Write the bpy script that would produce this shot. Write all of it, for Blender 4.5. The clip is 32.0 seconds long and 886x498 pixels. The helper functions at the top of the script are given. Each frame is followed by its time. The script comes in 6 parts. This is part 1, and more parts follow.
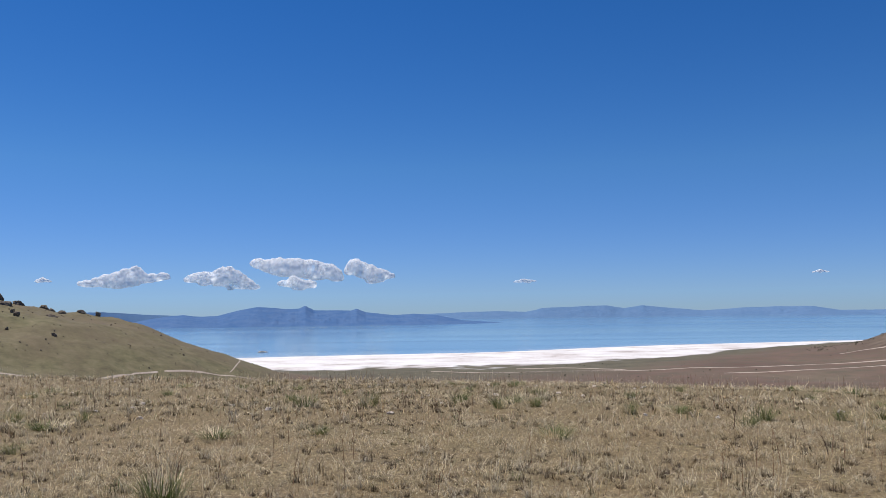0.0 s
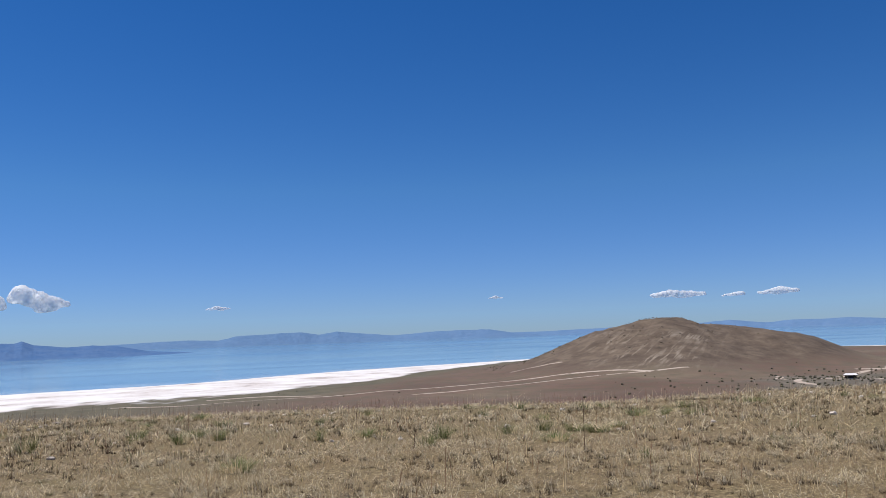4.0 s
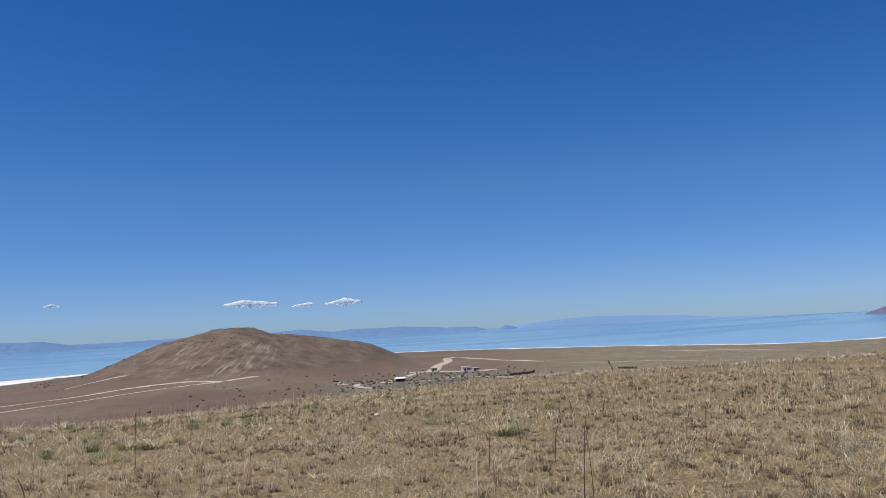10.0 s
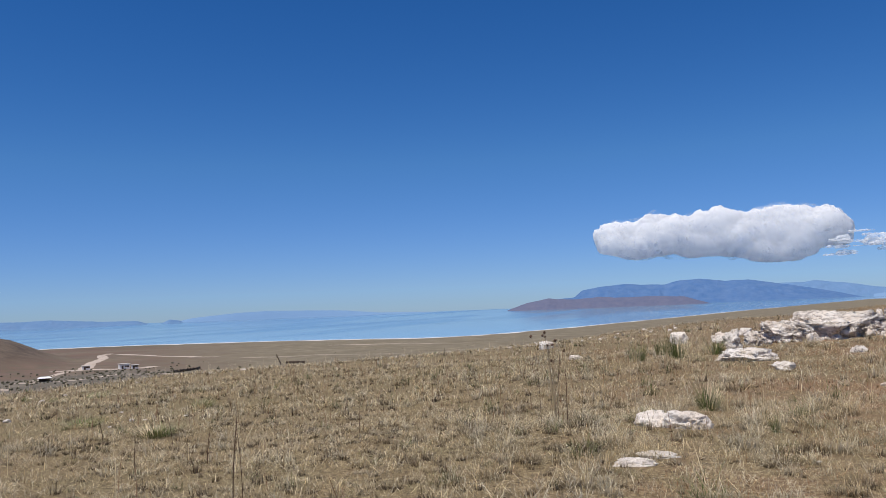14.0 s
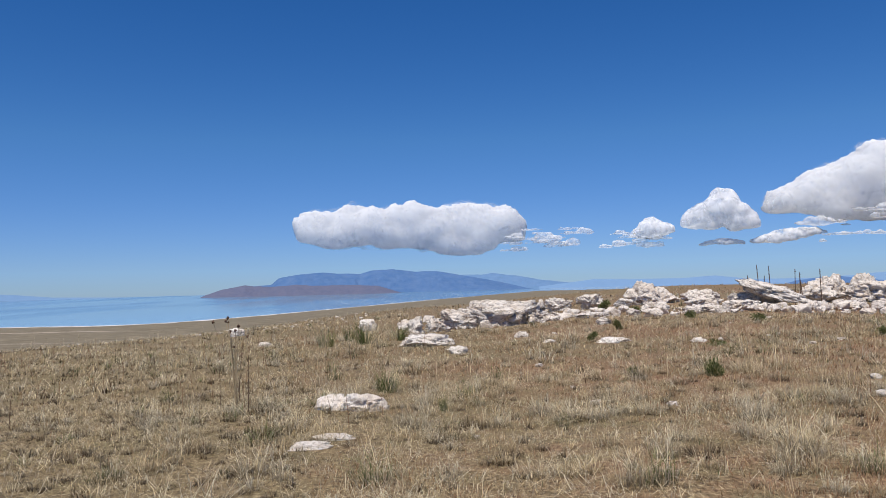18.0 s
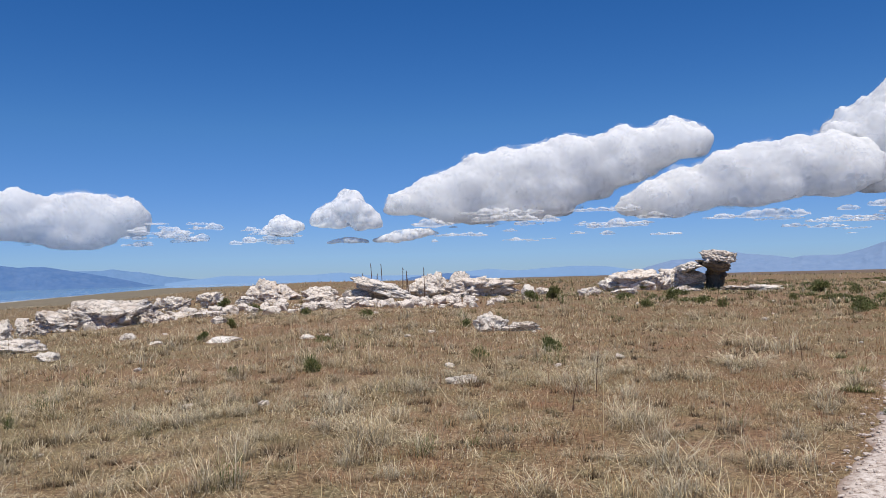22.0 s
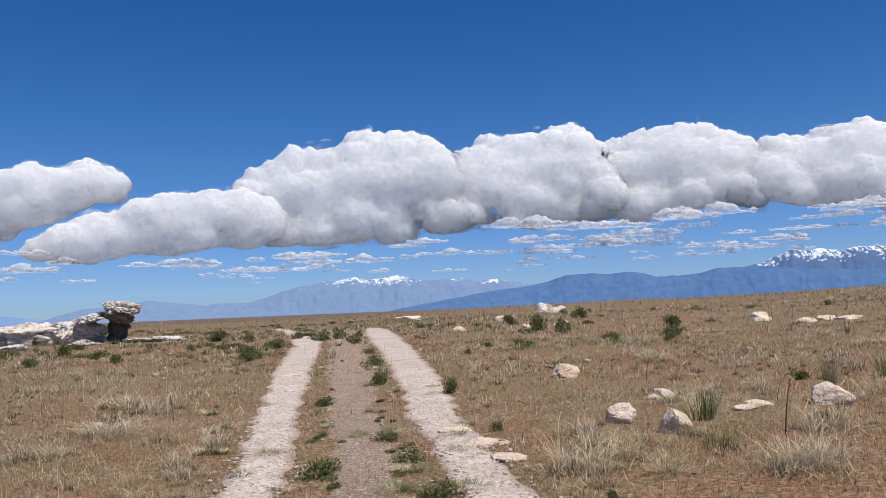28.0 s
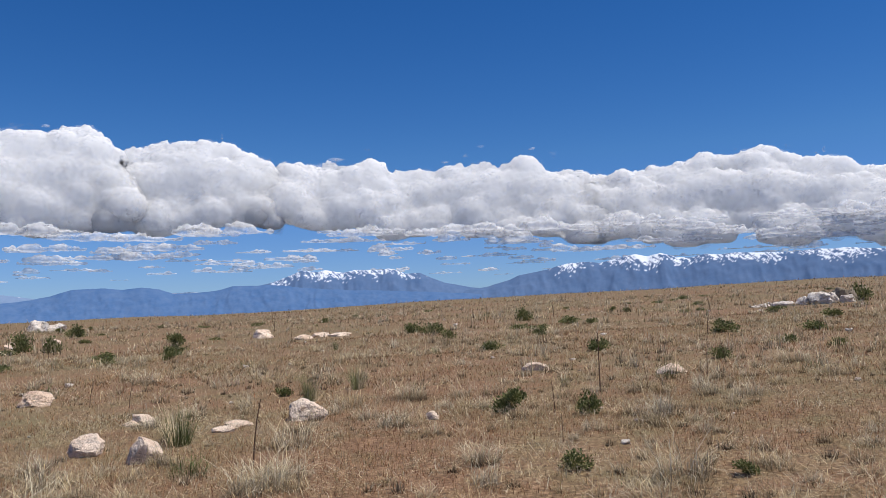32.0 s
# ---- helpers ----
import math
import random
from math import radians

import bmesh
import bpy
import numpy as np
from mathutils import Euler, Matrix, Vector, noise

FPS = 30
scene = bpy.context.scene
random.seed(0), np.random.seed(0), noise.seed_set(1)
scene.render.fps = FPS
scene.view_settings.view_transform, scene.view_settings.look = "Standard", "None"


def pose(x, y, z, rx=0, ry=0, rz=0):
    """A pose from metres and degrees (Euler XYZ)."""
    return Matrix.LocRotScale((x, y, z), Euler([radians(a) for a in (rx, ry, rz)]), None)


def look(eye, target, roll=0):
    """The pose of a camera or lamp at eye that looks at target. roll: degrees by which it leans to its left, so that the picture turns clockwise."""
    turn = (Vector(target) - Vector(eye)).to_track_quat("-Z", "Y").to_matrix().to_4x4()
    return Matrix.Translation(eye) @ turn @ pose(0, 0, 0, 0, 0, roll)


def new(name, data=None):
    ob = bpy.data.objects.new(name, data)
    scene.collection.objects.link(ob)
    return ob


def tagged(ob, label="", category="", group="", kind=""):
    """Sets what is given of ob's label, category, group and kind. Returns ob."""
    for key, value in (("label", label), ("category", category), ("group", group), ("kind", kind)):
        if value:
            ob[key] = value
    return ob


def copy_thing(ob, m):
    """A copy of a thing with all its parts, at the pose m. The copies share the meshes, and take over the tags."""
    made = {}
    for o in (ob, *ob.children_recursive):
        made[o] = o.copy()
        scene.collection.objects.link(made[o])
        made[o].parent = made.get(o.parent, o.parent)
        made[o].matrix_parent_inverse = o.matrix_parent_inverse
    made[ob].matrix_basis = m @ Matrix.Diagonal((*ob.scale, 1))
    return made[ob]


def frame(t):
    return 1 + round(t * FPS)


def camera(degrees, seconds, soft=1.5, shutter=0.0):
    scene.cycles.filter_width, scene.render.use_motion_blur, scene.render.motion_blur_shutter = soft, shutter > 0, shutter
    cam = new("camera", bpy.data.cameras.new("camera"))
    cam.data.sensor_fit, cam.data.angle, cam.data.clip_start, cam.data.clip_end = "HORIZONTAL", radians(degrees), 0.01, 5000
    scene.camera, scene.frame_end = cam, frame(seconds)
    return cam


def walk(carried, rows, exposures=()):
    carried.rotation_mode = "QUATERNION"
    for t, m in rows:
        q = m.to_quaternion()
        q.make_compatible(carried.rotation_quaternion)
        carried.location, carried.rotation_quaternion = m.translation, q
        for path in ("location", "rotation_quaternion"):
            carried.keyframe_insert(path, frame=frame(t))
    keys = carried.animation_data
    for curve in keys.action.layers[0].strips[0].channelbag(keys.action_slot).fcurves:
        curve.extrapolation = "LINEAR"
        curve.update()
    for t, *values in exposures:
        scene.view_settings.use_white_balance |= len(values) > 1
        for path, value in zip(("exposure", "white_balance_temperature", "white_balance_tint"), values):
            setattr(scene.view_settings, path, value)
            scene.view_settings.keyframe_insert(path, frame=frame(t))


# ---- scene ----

# ---------------------------------------------------------------- camera
cam = camera(57.84, 32.0, soft=0.6)
# seconds, place, heading (clockwise from +y), tilt, lean
PATH = [
    (0.0, -0.262, 0.437, 1.461, -0.00, 4.70, -0.72),
    (0.5, -0.242, 0.457, 1.461, 2.72, 4.81, -0.91),
    (1.0, -0.218, 0.481, 1.460, 5.36, 4.84, -1.10),
    (1.5, -0.197, 0.513, 1.462, 7.82, 5.02, -1.33),
    (2.0, -0.170, 0.516, 1.461, 9.73, 5.31, -1.56),
    (2.5, -0.153, 0.522, 1.460, 12.34, 5.55, -1.73),
    (3.0, -0.145, 0.521, 1.459, 15.95, 5.87, -1.86),
    (3.5, -0.136, 0.528, 1.462, 18.65, 6.06, -1.94),
    (4.0, -0.121, 0.539, 1.458, 21.58, 6.11, -2.02),
    (4.5, -0.117, 0.541, 1.459, 24.27, 6.09, -2.10),
    (6.5, -0.102, 0.466, 1.473, 32.13, 6.24, -2.60),
    (7.0, -0.051, 0.496, 1.466, 35.17, 6.20, -2.77),
    (7.5, -0.043, 0.491, 1.464, 37.99, 6.07, -2.98),
    (8.0, -0.033, 0.481, 1.469, 40.57, 6.00, -2.94),
    (8.5, -0.033, 0.474, 1.475, 43.65, 5.91, -2.87),
    (9.0, -0.022, 0.468, 1.475, 46.61, 5.76, -2.64),
    (9.5, 0.001, 0.467, 1.472, 49.03, 5.73, -2.59),
    (10.0, -0.001, 0.439, 1.474, 51.38, 5.60, -2.65),
    (10.5, 0.008, 0.433, 1.469, 55.17, 5.37, -2.76),
    (11.0, 0.003, 0.409, 1.468, 57.45, 5.28, -2.69),
    (11.5, 0.036, 0.417, 1.472, 60.83, 5.09, -2.56),
    (12.0, 0.055, 0.415, 1.472, 62.85, 4.99, -2.26),
    (12.5, 0.081, 0.416, 1.475, 65.44, 4.87, -2.15),
    (13.0, 0.095, 0.403, 1.477, 68.38, 4.59, -2.18),
    (13.5, 0.092, 0.385, 1.483, 71.55, 4.35, -2.06),
    (14.0, 0.099, 0.367, 1.483, 74.45, 4.24, -2.26),
    (14.5, 0.099, 0.354, 1.481, 77.33, 4.09, -2.32),
    (16.5, 0.137, 0.315, 1.437, 87.75, 3.19, -1.54),
    (17.0, 0.140, 0.298, 1.435, 91.07, 3.14, -1.52),
    (17.5, 0.129, 0.290, 1.441, 93.56, 2.63, -1.51),
    (18.0, 0.167, 0.237, 1.450, 95.73, 2.69, -1.37),
    (18.5, 0.234, 0.144, 1.456, 98.69, 2.61, -1.15),
    (19.0, 0.316, 0.127, 1.450, 104.21, 1.97, -0.81),
    (19.5, 0.326, 0.118, 1.464, 107.86, 1.58, -0.73),
    (20.0, 0.297, 0.050, 1.477, 109.65, 1.26, -0.36),
    (20.5, 0.282, -0.003, 1.480, 113.01, 1.48, -0.04),
    (21.0, 0.241, -0.033, 1.480, 115.78, 1.72, -0.21),
    (21.5, 0.175, -0.107, 1.475, 120.38, 1.80, -0.91),
    (22.0, 0.101, -0.161, 1.477, 121.68, 1.81, -1.49),
    (22.5, 0.089, -0.239, 1.485, 122.77, 1.71, -1.62),
    (23.0, 0.146, -0.304, 1.487, 126.04, 1.54, -1.86),
    (23.5, 0.245, -0.403, 1.520, 133.76, 1.45, -2.03),
    (24.0, 0.236, -0.517, 1.537, 134.52, 1.40, -2.01),
    (24.5, 0.227, -0.606, 1.545, 137.81, 1.69, -1.89),
    (26.5, -0.029, -0.580, 1.535, 148.09, 2.59, -1.28),
    (27.0, 0.102, -0.732, 1.549, 152.88, 2.89, -1.72),
    (27.5, 0.138, -0.898, 1.587, 159.61, 3.23, -2.11),
    (28.0, 0.014, -0.962, 1.608, 161.81, 3.90, -2.28),
    (28.5, -0.090, -0.959, 1.615, 165.65, 4.04, -2.49),
    (29.0, -0.110, -0.944, 1.618, 168.20, 4.06, -2.28),
    (29.5, -0.217, -0.898, 1.627, 171.49, 4.14, -1.97),
    (30.0, -0.363, -0.860, 1.631, 173.55, 4.28, -1.58),
    (30.5, -0.397, -0.985, 1.613, 178.36, 4.20, -1.51),
    (31.0, -0.384, -1.142, 1.635, 186.33, 4.21, -1.34),
    (31.5, -0.318, -1.297, 1.621, 192.27, 4.17, -1.49),
    (32.0, -0.329, -1.391, 1.613, 195.32, 3.90, -1.84),
]
walk(cam, [(t, pose(x, y, z, 90 + tilt, 0, -head) @ pose(0, 0, 0, 0, 0, lean)) for t, x, y, z, head, tilt, lean in PATH],
     exposures=[(0.0, 0.0), (32.0, 0.0)])

# ---------------------------------------------------------------- sky and sun
SUN_BEARING, SUN_HEIGHT = -60.0, 66.0
world = bpy.data.worlds.new("world")
scene.world = world
world.use_nodes = True
wn, wl = world.node_tree.nodes, world.node_tree.links
sky = wn.new("ShaderNodeTexSky")
sky.sky_type, sky.sun_disc = "NISHITA", False
sky.sun_elevation, sky.sun_rotation = radians(SUN_HEIGHT), radians(SUN_BEARING)
sky.altitude, sky.air_density, sky.dust_density, sky.ozone_density = 1300, 1.0, 0.0, 6.0
vivid = wn.new("ShaderNodeHueSaturation")
vivid.inputs["Saturation"].default_value, vivid.inputs["Hue"].default_value = 1.28, 0.5095
wl.new(sky.outputs[0], vivid.inputs["Color"])
# the clear mountain air keeps the horizon pale blue
tc, sep, low, cool = wn.new("ShaderNodeTexCoord"), wn.new("ShaderNodeSeparateXYZ"), wn.new("ShaderNodeMapRange"), wn.new("ShaderNodeMix")
low.inputs["From Min"].default_value, low.inputs["From Max"].default_value = 0.0, 0.18
low.inputs["To Min"].default_value, low.inputs["To Max"].default_value = 1.0, 0.0
cool.data_type, cool.blend_type = "RGBA", "MULTIPLY"
cool.inputs[7].default_value = (0.45, 0.62, 1.04, 1)
wl.new(tc.outputs["Generated"], sep.inputs[0]), wl.new(sep.outputs["Z"], low.inputs["Value"])
wl.new(low.outputs[0], cool.inputs[0]), wl.new(vivid.outputs[0], cool.inputs[6])
wl.new(cool.outputs[2], wn["Background"].inputs[0])
wn["Background"].inputs[1].default_value = 0.095
sun = new("sun", bpy.data.lights.new("sun", "SUN"))
sun.data.energy, sun.data.angle, sun.data.color = 4.7, radians(0.53), (1.0, 0.95, 0.87)
sun_way = Vector((math.sin(radians(SUN_BEARING)) * math.cos(radians(SUN_HEIGHT)), math.cos(radians(SUN_BEARING)) * math.cos(radians(SUN_HEIGHT)), math.sin(radians(SUN_HEIGHT))))
sun.matrix_world = look(sun_way * 300, (0, 0, 0))

# ---------------------------------------------------------------- materials
class Nodes:
    """A small helper to write node trees."""

    def __init__(self, name, rough=0.9, spec=0.2):
        self.mat = bpy.data.materials.new(name)
        self.mat.use_nodes = True
        self.tree = self.mat.node_tree
        self.bsdf = self.tree.nodes["Principled BSDF"]
        self.bsdf.inputs["Roughness"].default_value = rough
        self.bsdf.inputs["Specular IOR Level"].default_value = spec
        self.pos = self.tree.nodes.new("ShaderNodeNewGeometry").outputs["Position"]

    def put(self, sock, v):
        if isinstance(v, bpy.types.NodeSocket):
            self.tree.links.new(v, sock)
        elif isinstance(v, tuple) and len(v) == 3 and sock.type == "RGBA":
            sock.default_value = (*v, 1)
        else:
            sock.default_value = v

    def noise(self, scale, detail=4, rough=0.6, vec=None, stretch=None, distort=0.0):
        n = self.tree.nodes.new("ShaderNodeTexNoise")
        n.inputs["Scale"].default_value, n.inputs["Detail"].default_value, n.inputs["Roughness"].default_value = scale, detail, rough
        n.inputs["Distortion"].default_value = distort
        v = vec or self.pos
        if stretch:
            m = self.tree.nodes.new("ShaderNodeMapping")
            m.inputs["Scale"].default_value = stretch
            self.tree.links.new(v, m.inputs[0])
            v = m.outputs[0]
        self.tree.links.new(v, n.inputs["Vector"])
        return n.outputs["Fac"]

    def turned(self, heading, dip):
        """The place, turned so that x runs across the line of sight at that heading and z across beds of that dip."""
        v = self.pos
        for turn in ((0, 0, radians(heading)), (0, radians(dip), 0)):
            m = self.tree.nodes.new("ShaderNodeMapping")
            m.inputs["Rotation"].default_value = turn
            self.tree.links.new(v, m.inputs[0])
            v = m.outputs[0]
        return v

    def voronoi(self, scale, out="Distance", feature="F1"):
        n = self.tree.nodes.new("ShaderNodeTexVoronoi")
        n.feature = feature
        n.inputs["Scale"].default_value = scale
        self.tree.links.new(self.pos, n.inputs["Vector"])
        return n.outputs[out]

    def ramp(self, fac, *stops):
        n = self.tree.nodes.new("ShaderNodeValToRGB")
        el = n.color_ramp.elements
        while len(el) < len(stops):
            el.new(0.5)
        for e, (p, c) in zip(el, stops):
            e.position = p
            e.color = (*c, 1) if isinstance(c, tuple) else (c, c, c, 1)
        self.tree.links.new(fac, n.inputs[0])
        return n.outputs[0]

    def mix(self, fac, a, b, kind="MIX"):
        n = self.tree.nodes.new("ShaderNodeMix")
        n.data_type, n.blend_type = "RGBA", kind
        self.put(n.inputs[0], fac), self.put(n.inputs[6], a), self.put(n.inputs[7], b)
        return n.outputs[2]

    def math(self, op, a, b=0.0):
        n = self.tree.nodes.new("ShaderNodeMath")
        n.operation, n.use_clamp = op, op != "SUBTRACT"
        self.put(n.inputs[0], a), self.put(n.inputs[1], b)
        return n.outputs[0]

    def attr(self, name, out="Fac"):
        n = self.tree.nodes.new("ShaderNodeAttribute")
        n.attribute_name = name
        return n.outputs[out]

    def island(self):
        return self.tree.nodes.new("ShaderNodeNewGeometry").outputs["Random Per Island"]

    def chance(self):
        return self.tree.nodes.new("ShaderNodeObjectInfo").outputs["Random"]

    def bump(self, height, strength=0.5, dist=0.05):
        n = self.tree.nodes.new("ShaderNodeBump")
        n.inputs["Strength"].default_value, n.inputs["Distance"].default_value = strength, dist
        self.tree.links.new(height, n.inputs["Height"])
        self.tree.links.new(n.outputs[0], self.bsdf.inputs["Normal"])

    def base(self, c):
        self.put(self.bsdf.inputs["Base Color"], c)
        return self.mat


def ground_material():
    n = Nodes("dry_meadow_soil")
    fine, mid, big = n.noise(22, 6, 0.7), n.noise(1.7, 5), n.noise(0.16, 4)
    soil = n.ramp(fine, (0.34, (0.07, 0.037, 0.022)), (0.52, (0.228, 0.130, 0.072)), (0.68, (0.425, 0.283, 0.172)))
    straw = n.ramp(fine, (0.34, (0.06, 0.040, 0.022)), (0.54, (0.205, 0.160, 0.082)), (0.72, (0.45, 0.37, 0.21)))
    near = n.mix(n.ramp(n.math("ADD", n.math("MULTIPLY", mid, 0.6), n.math("MULTIPLY", big, 0.5)), (0.46, 0.0), (0.66, 1.0)), soil, straw)
    near = n.mix(n.attr("straw"), near, straw)
    hill_n = n.noise(0.09, 8, 0.65)
    plain = n.ramp(n.noise(0.012, 7, 0.6, stretch=(1, 1, 1)), (0.35, (0.130, 0.082, 0.060)), (0.55, (0.165, 0.110, 0.080)), (0.7, (0.190, 0.150, 0.102)))
    plain = n.mix(n.ramp(hill_n, (0.42, 0.0), (0.66, 0.75)), plain, (0.105, 0.092, 0.060))
    plain = n.mix(n.attr('olive'), plain, n.ramp(hill_n, (0.3, (0.085, 0.075, 0.048)), (0.7, (0.155, 0.135, 0.088))))
    hill = n.ramp(hill_n, (0.32, (0.085, 0.062, 0.045)), (0.52, (0.135, 0.100, 0.072)), (0.7, (0.195, 0.150, 0.108)))
    # pale ledges dip across the flank of the hill, with darker brush between
    ledge = n.ramp(n.noise(1.0, 6, 0.62, vec=n.turned(36.5, 38.0), stretch=(0.03, 0.03, 0.42), distort=0.5), (0.51, 0.0), (0.58, 1.0))
    hill = n.mix(n.math("MULTIPLY", ledge, n.math("MULTIPLY", n.attr("ledge"), n.ramp(n.noise(0.05, 4), (0.40, 0.08), (0.62, 0.75)))), hill, n.ramp(n.noise(0.5, 5, 0.7), (0.3, (0.20, 0.16, 0.12)), (0.7, (0.40, 0.335, 0.26))))
    hill = n.mix(n.ramp(n.noise(0.16, 7, 0.75), (0.56, 0.0), (0.70, 0.8)), hill, (0.055, 0.045, 0.03))
    green = n.ramp(n.noise(0.35, 8, 0.72), (0.30, (0.085, 0.072, 0.040)), (0.5, (0.150, 0.135, 0.068)), (0.72, (0.225, 0.185, 0.110)))
    green = n.mix(n.ramp(n.noise(0.03, 5), (0.4, 0.0), (0.65, 0.7)), green, (0.165, 0.120, 0.078))
    plain = n.mix(n.attr('tan'), plain, n.ramp(hill_n, (0.3, (0.135, 0.110, 0.072)), (0.55, (0.195, 0.160, 0.105)), (0.72, (0.27, 0.225, 0.15))))
    c = n.mix(n.attr("plain"), near, plain)
    c = n.mix(n.attr("hill"), c, hill)
    c = n.mix(n.attr("green"), c, green)
    grey = n.ramp(n.noise(0.1, 7, 0.7), (0.35, (0.10, 0.085, 0.065)), (0.6, (0.17, 0.145, 0.11)), (0.75, (0.26, 0.22, 0.17)))
    c = n.mix(n.attr("scrub"), c, grey)
    salt = n.ramp(n.noise(0.03, 8, 0.7, stretch=(1, 1, 1)), (0.32, (0.36, 0.30, 0.27)), (0.42, (0.62, 0.56, 0.53)), (0.55, (0.76, 0.73, 0.71)), (0.75, (0.82, 0.80, 0.79)))
    c = n.mix(n.attr("salt"), c, salt)
    n.bump(fine, 0.5, 0.03)
    return n.base(c)


def water_material():
    n = Nodes("lake_water", 0.1, 0.5)
    reef = n.ramp(n.noise(0.009, 5, 0.6, stretch=(0.5, 1.6, 1), distort=0.8), (0.655, 0.0), (0.68, 1.0))
    wind = n.ramp(n.noise(0.0022, 4, 0.5, stretch=(0.35, 1.8, 1), distort=0.5), (0.46, 0.0), (0.62, 1.0))
    c = n.mix(wind, (0.165, 0.29, 0.40), (0.135, 0.255, 0.375))
    c = n.mix(reef, c, (0.035, 0.11, 0.125))
    c = n.mix(n.attr("shallow"), c, (0.40, 0.47, 0.49))
    n.put(n.bsdf.inputs["Roughness"], n.ramp(wind, (0.0, 0.10), (1.0, 0.16)))
    n.bump(n.noise(0.5, 3), 0.04, 0.1)
    return n.base(c)


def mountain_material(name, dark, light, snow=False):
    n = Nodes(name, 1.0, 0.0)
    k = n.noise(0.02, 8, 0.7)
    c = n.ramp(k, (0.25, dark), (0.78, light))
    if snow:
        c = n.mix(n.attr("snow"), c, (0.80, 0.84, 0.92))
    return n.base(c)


def cloud_material(depth, thin=0.0):
    n = Nodes("cloud", 1.0, 0.0)
    n.bsdf.inputs["Subsurface Weight"].default_value, n.bsdf.inputs["Subsurface Scale"].default_value = 1.0, depth
    n.bsdf.inputs["Subsurface Radius"].default_value = (1.0, 1.0, 1.0)
    n.base((0.88, 0.88, 0.885))
    return translucent(n, (0.88, 0.88, 0.885), thin) if thin else n.mat


def vapour_material(name, scale, low, high, most, fine=3):
    """Thin cloud that breaks up into shreds and holes."""
    n = Nodes(name, 1.0, 0.0)
    translucent(n, (0.96, 0.96, 0.965), 0.6)
    out = n.tree.nodes["Material Output"].inputs["Surface"]
    body = out.links[0].from_socket
    gap, both = n.tree.nodes.new("ShaderNodeBsdfTransparent"), n.tree.nodes.new("ShaderNodeMixShader")
    k = n.math("SUBTRACT", n.noise(scale, fine, 0.5, distort=0.4), n.math("MULTIPLY", n.attr("thin"), 0.3))
    n.put(both.inputs[0], n.ramp(k, (low, 0.0), (high, most)))
    n.tree.links.new(gap.outputs[0], both.inputs[1]), n.tree.links.new(body, both.inputs[2])
    n.tree.links.new(both.outputs[0], out)
    return n.mat


def rock_material(name="pale_tufa_rock", tint=(0.87, 0.865, 0.85), crevice_dark=0.85):
    n = Nodes(name, 0.95, 0.1)
    k, f = n.noise(2.2, 8, 0.68), n.noise(30, 4, 0.7)
    c = n.ramp(k, (0.26, (0.46, 0.37, 0.30)), (0.38, (0.80, 0.70, 0.61)), (0.50, (0.90, 0.83, 0.76)), (0.75, (0.94, 0.91, 0.87)))
    c = n.mix(n.ramp(n.noise(1.1, 5), (0.58, 0.0), (0.80, 0.5)), c, (0.72, 0.55, 0.42))
    c = n.mix(n.ramp(f, (0.22, 0.8), (0.38, 0.0)), c, (0.18, 0.14, 0.11))
    c = n.mix(n.ramp(n.noise(5, 7, 0.75), (0.34, 0.8), (0.44, 0.0)), c, (0.36, 0.265, 0.20))
    c = n.mix(n.math("MULTIPLY", n.chance(), 0.25), c, (0.80, 0.60, 0.46))
    # shaded crevices put into the colour as thin dark lines along noise
    c = n.mix(n.ramp(n.noise(1.5, 7, 0.62, stretch=(1, 1, 2.2), distort=0.5), (0.465, 0.0), (0.49, crevice_dark), (0.515, 0.0)), c, (0.15, 0.115, 0.09))
    c = n.mix(1.0, c, tint, "MULTIPLY")
    n.bump(n.math("ADD", n.math("MULTIPLY", n.noise(9, 8, 0.75), 0.7), n.math("MULTIPLY", f, 0.3)), 1.0, 0.08)
    return n.base(c)


# dark weathered boulders; the same colour serves as shade under the balanced cap
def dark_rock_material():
    n = Nodes("weathered_and_shade_dark_rock", 0.95, 0.1)
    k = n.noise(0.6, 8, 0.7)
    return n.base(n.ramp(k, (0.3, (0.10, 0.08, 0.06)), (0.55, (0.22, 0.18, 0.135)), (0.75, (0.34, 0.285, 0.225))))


def grass_material():
    """Dry grass: the tone of each blade runs from straw through grey to red-brown and green."""
    n = Nodes("dry_grass", 0.7, 0.2)
    t = n.math("ADD", n.attr("tone"), n.math("MULTIPLY", n.math("SUBTRACT", n.island(), 0.5), 0.16))
    c = n.ramp(t, (0.0, (0.50, 0.195, 0.10)), (0.22, (0.56, 0.335, 0.17)), (0.42, (0.60, 0.445, 0.23)), (0.60, (0.82, 0.67, 0.415)), (0.78, (0.80, 0.715, 0.545)), (0.9, (0.22, 0.22, 0.085)), (1.0, (0.10, 0.15, 0.04)))
    c = n.mix(1.0, c, n.ramp(n.island(), (0.0, 0.42), (0.4, 0.92), (1.0, 1.15)), "MULTIPLY")
    # blade feet darken in colour to stand in for shade low in the grass
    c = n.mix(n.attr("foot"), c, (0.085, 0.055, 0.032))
    return translucent(n, c, 0.2)


def translucent(n, colour, share):
    """Thin leaves let some light through."""
    n.base(colour)
    back, both = n.tree.nodes.new("ShaderNodeBsdfTranslucent"), n.tree.nodes.new("ShaderNodeMixShader")
    n.put(back.inputs["Color"], colour)
    both.inputs[0].default_value = share
    n.tree.links.new(n.bsdf.outputs[0], both.inputs[1]), n.tree.links.new(back.outputs[0], both.inputs[2])
    n.tree.links.new(both.outputs[0], n.tree.nodes["Material Output"].inputs["Surface"])
    return n.mat


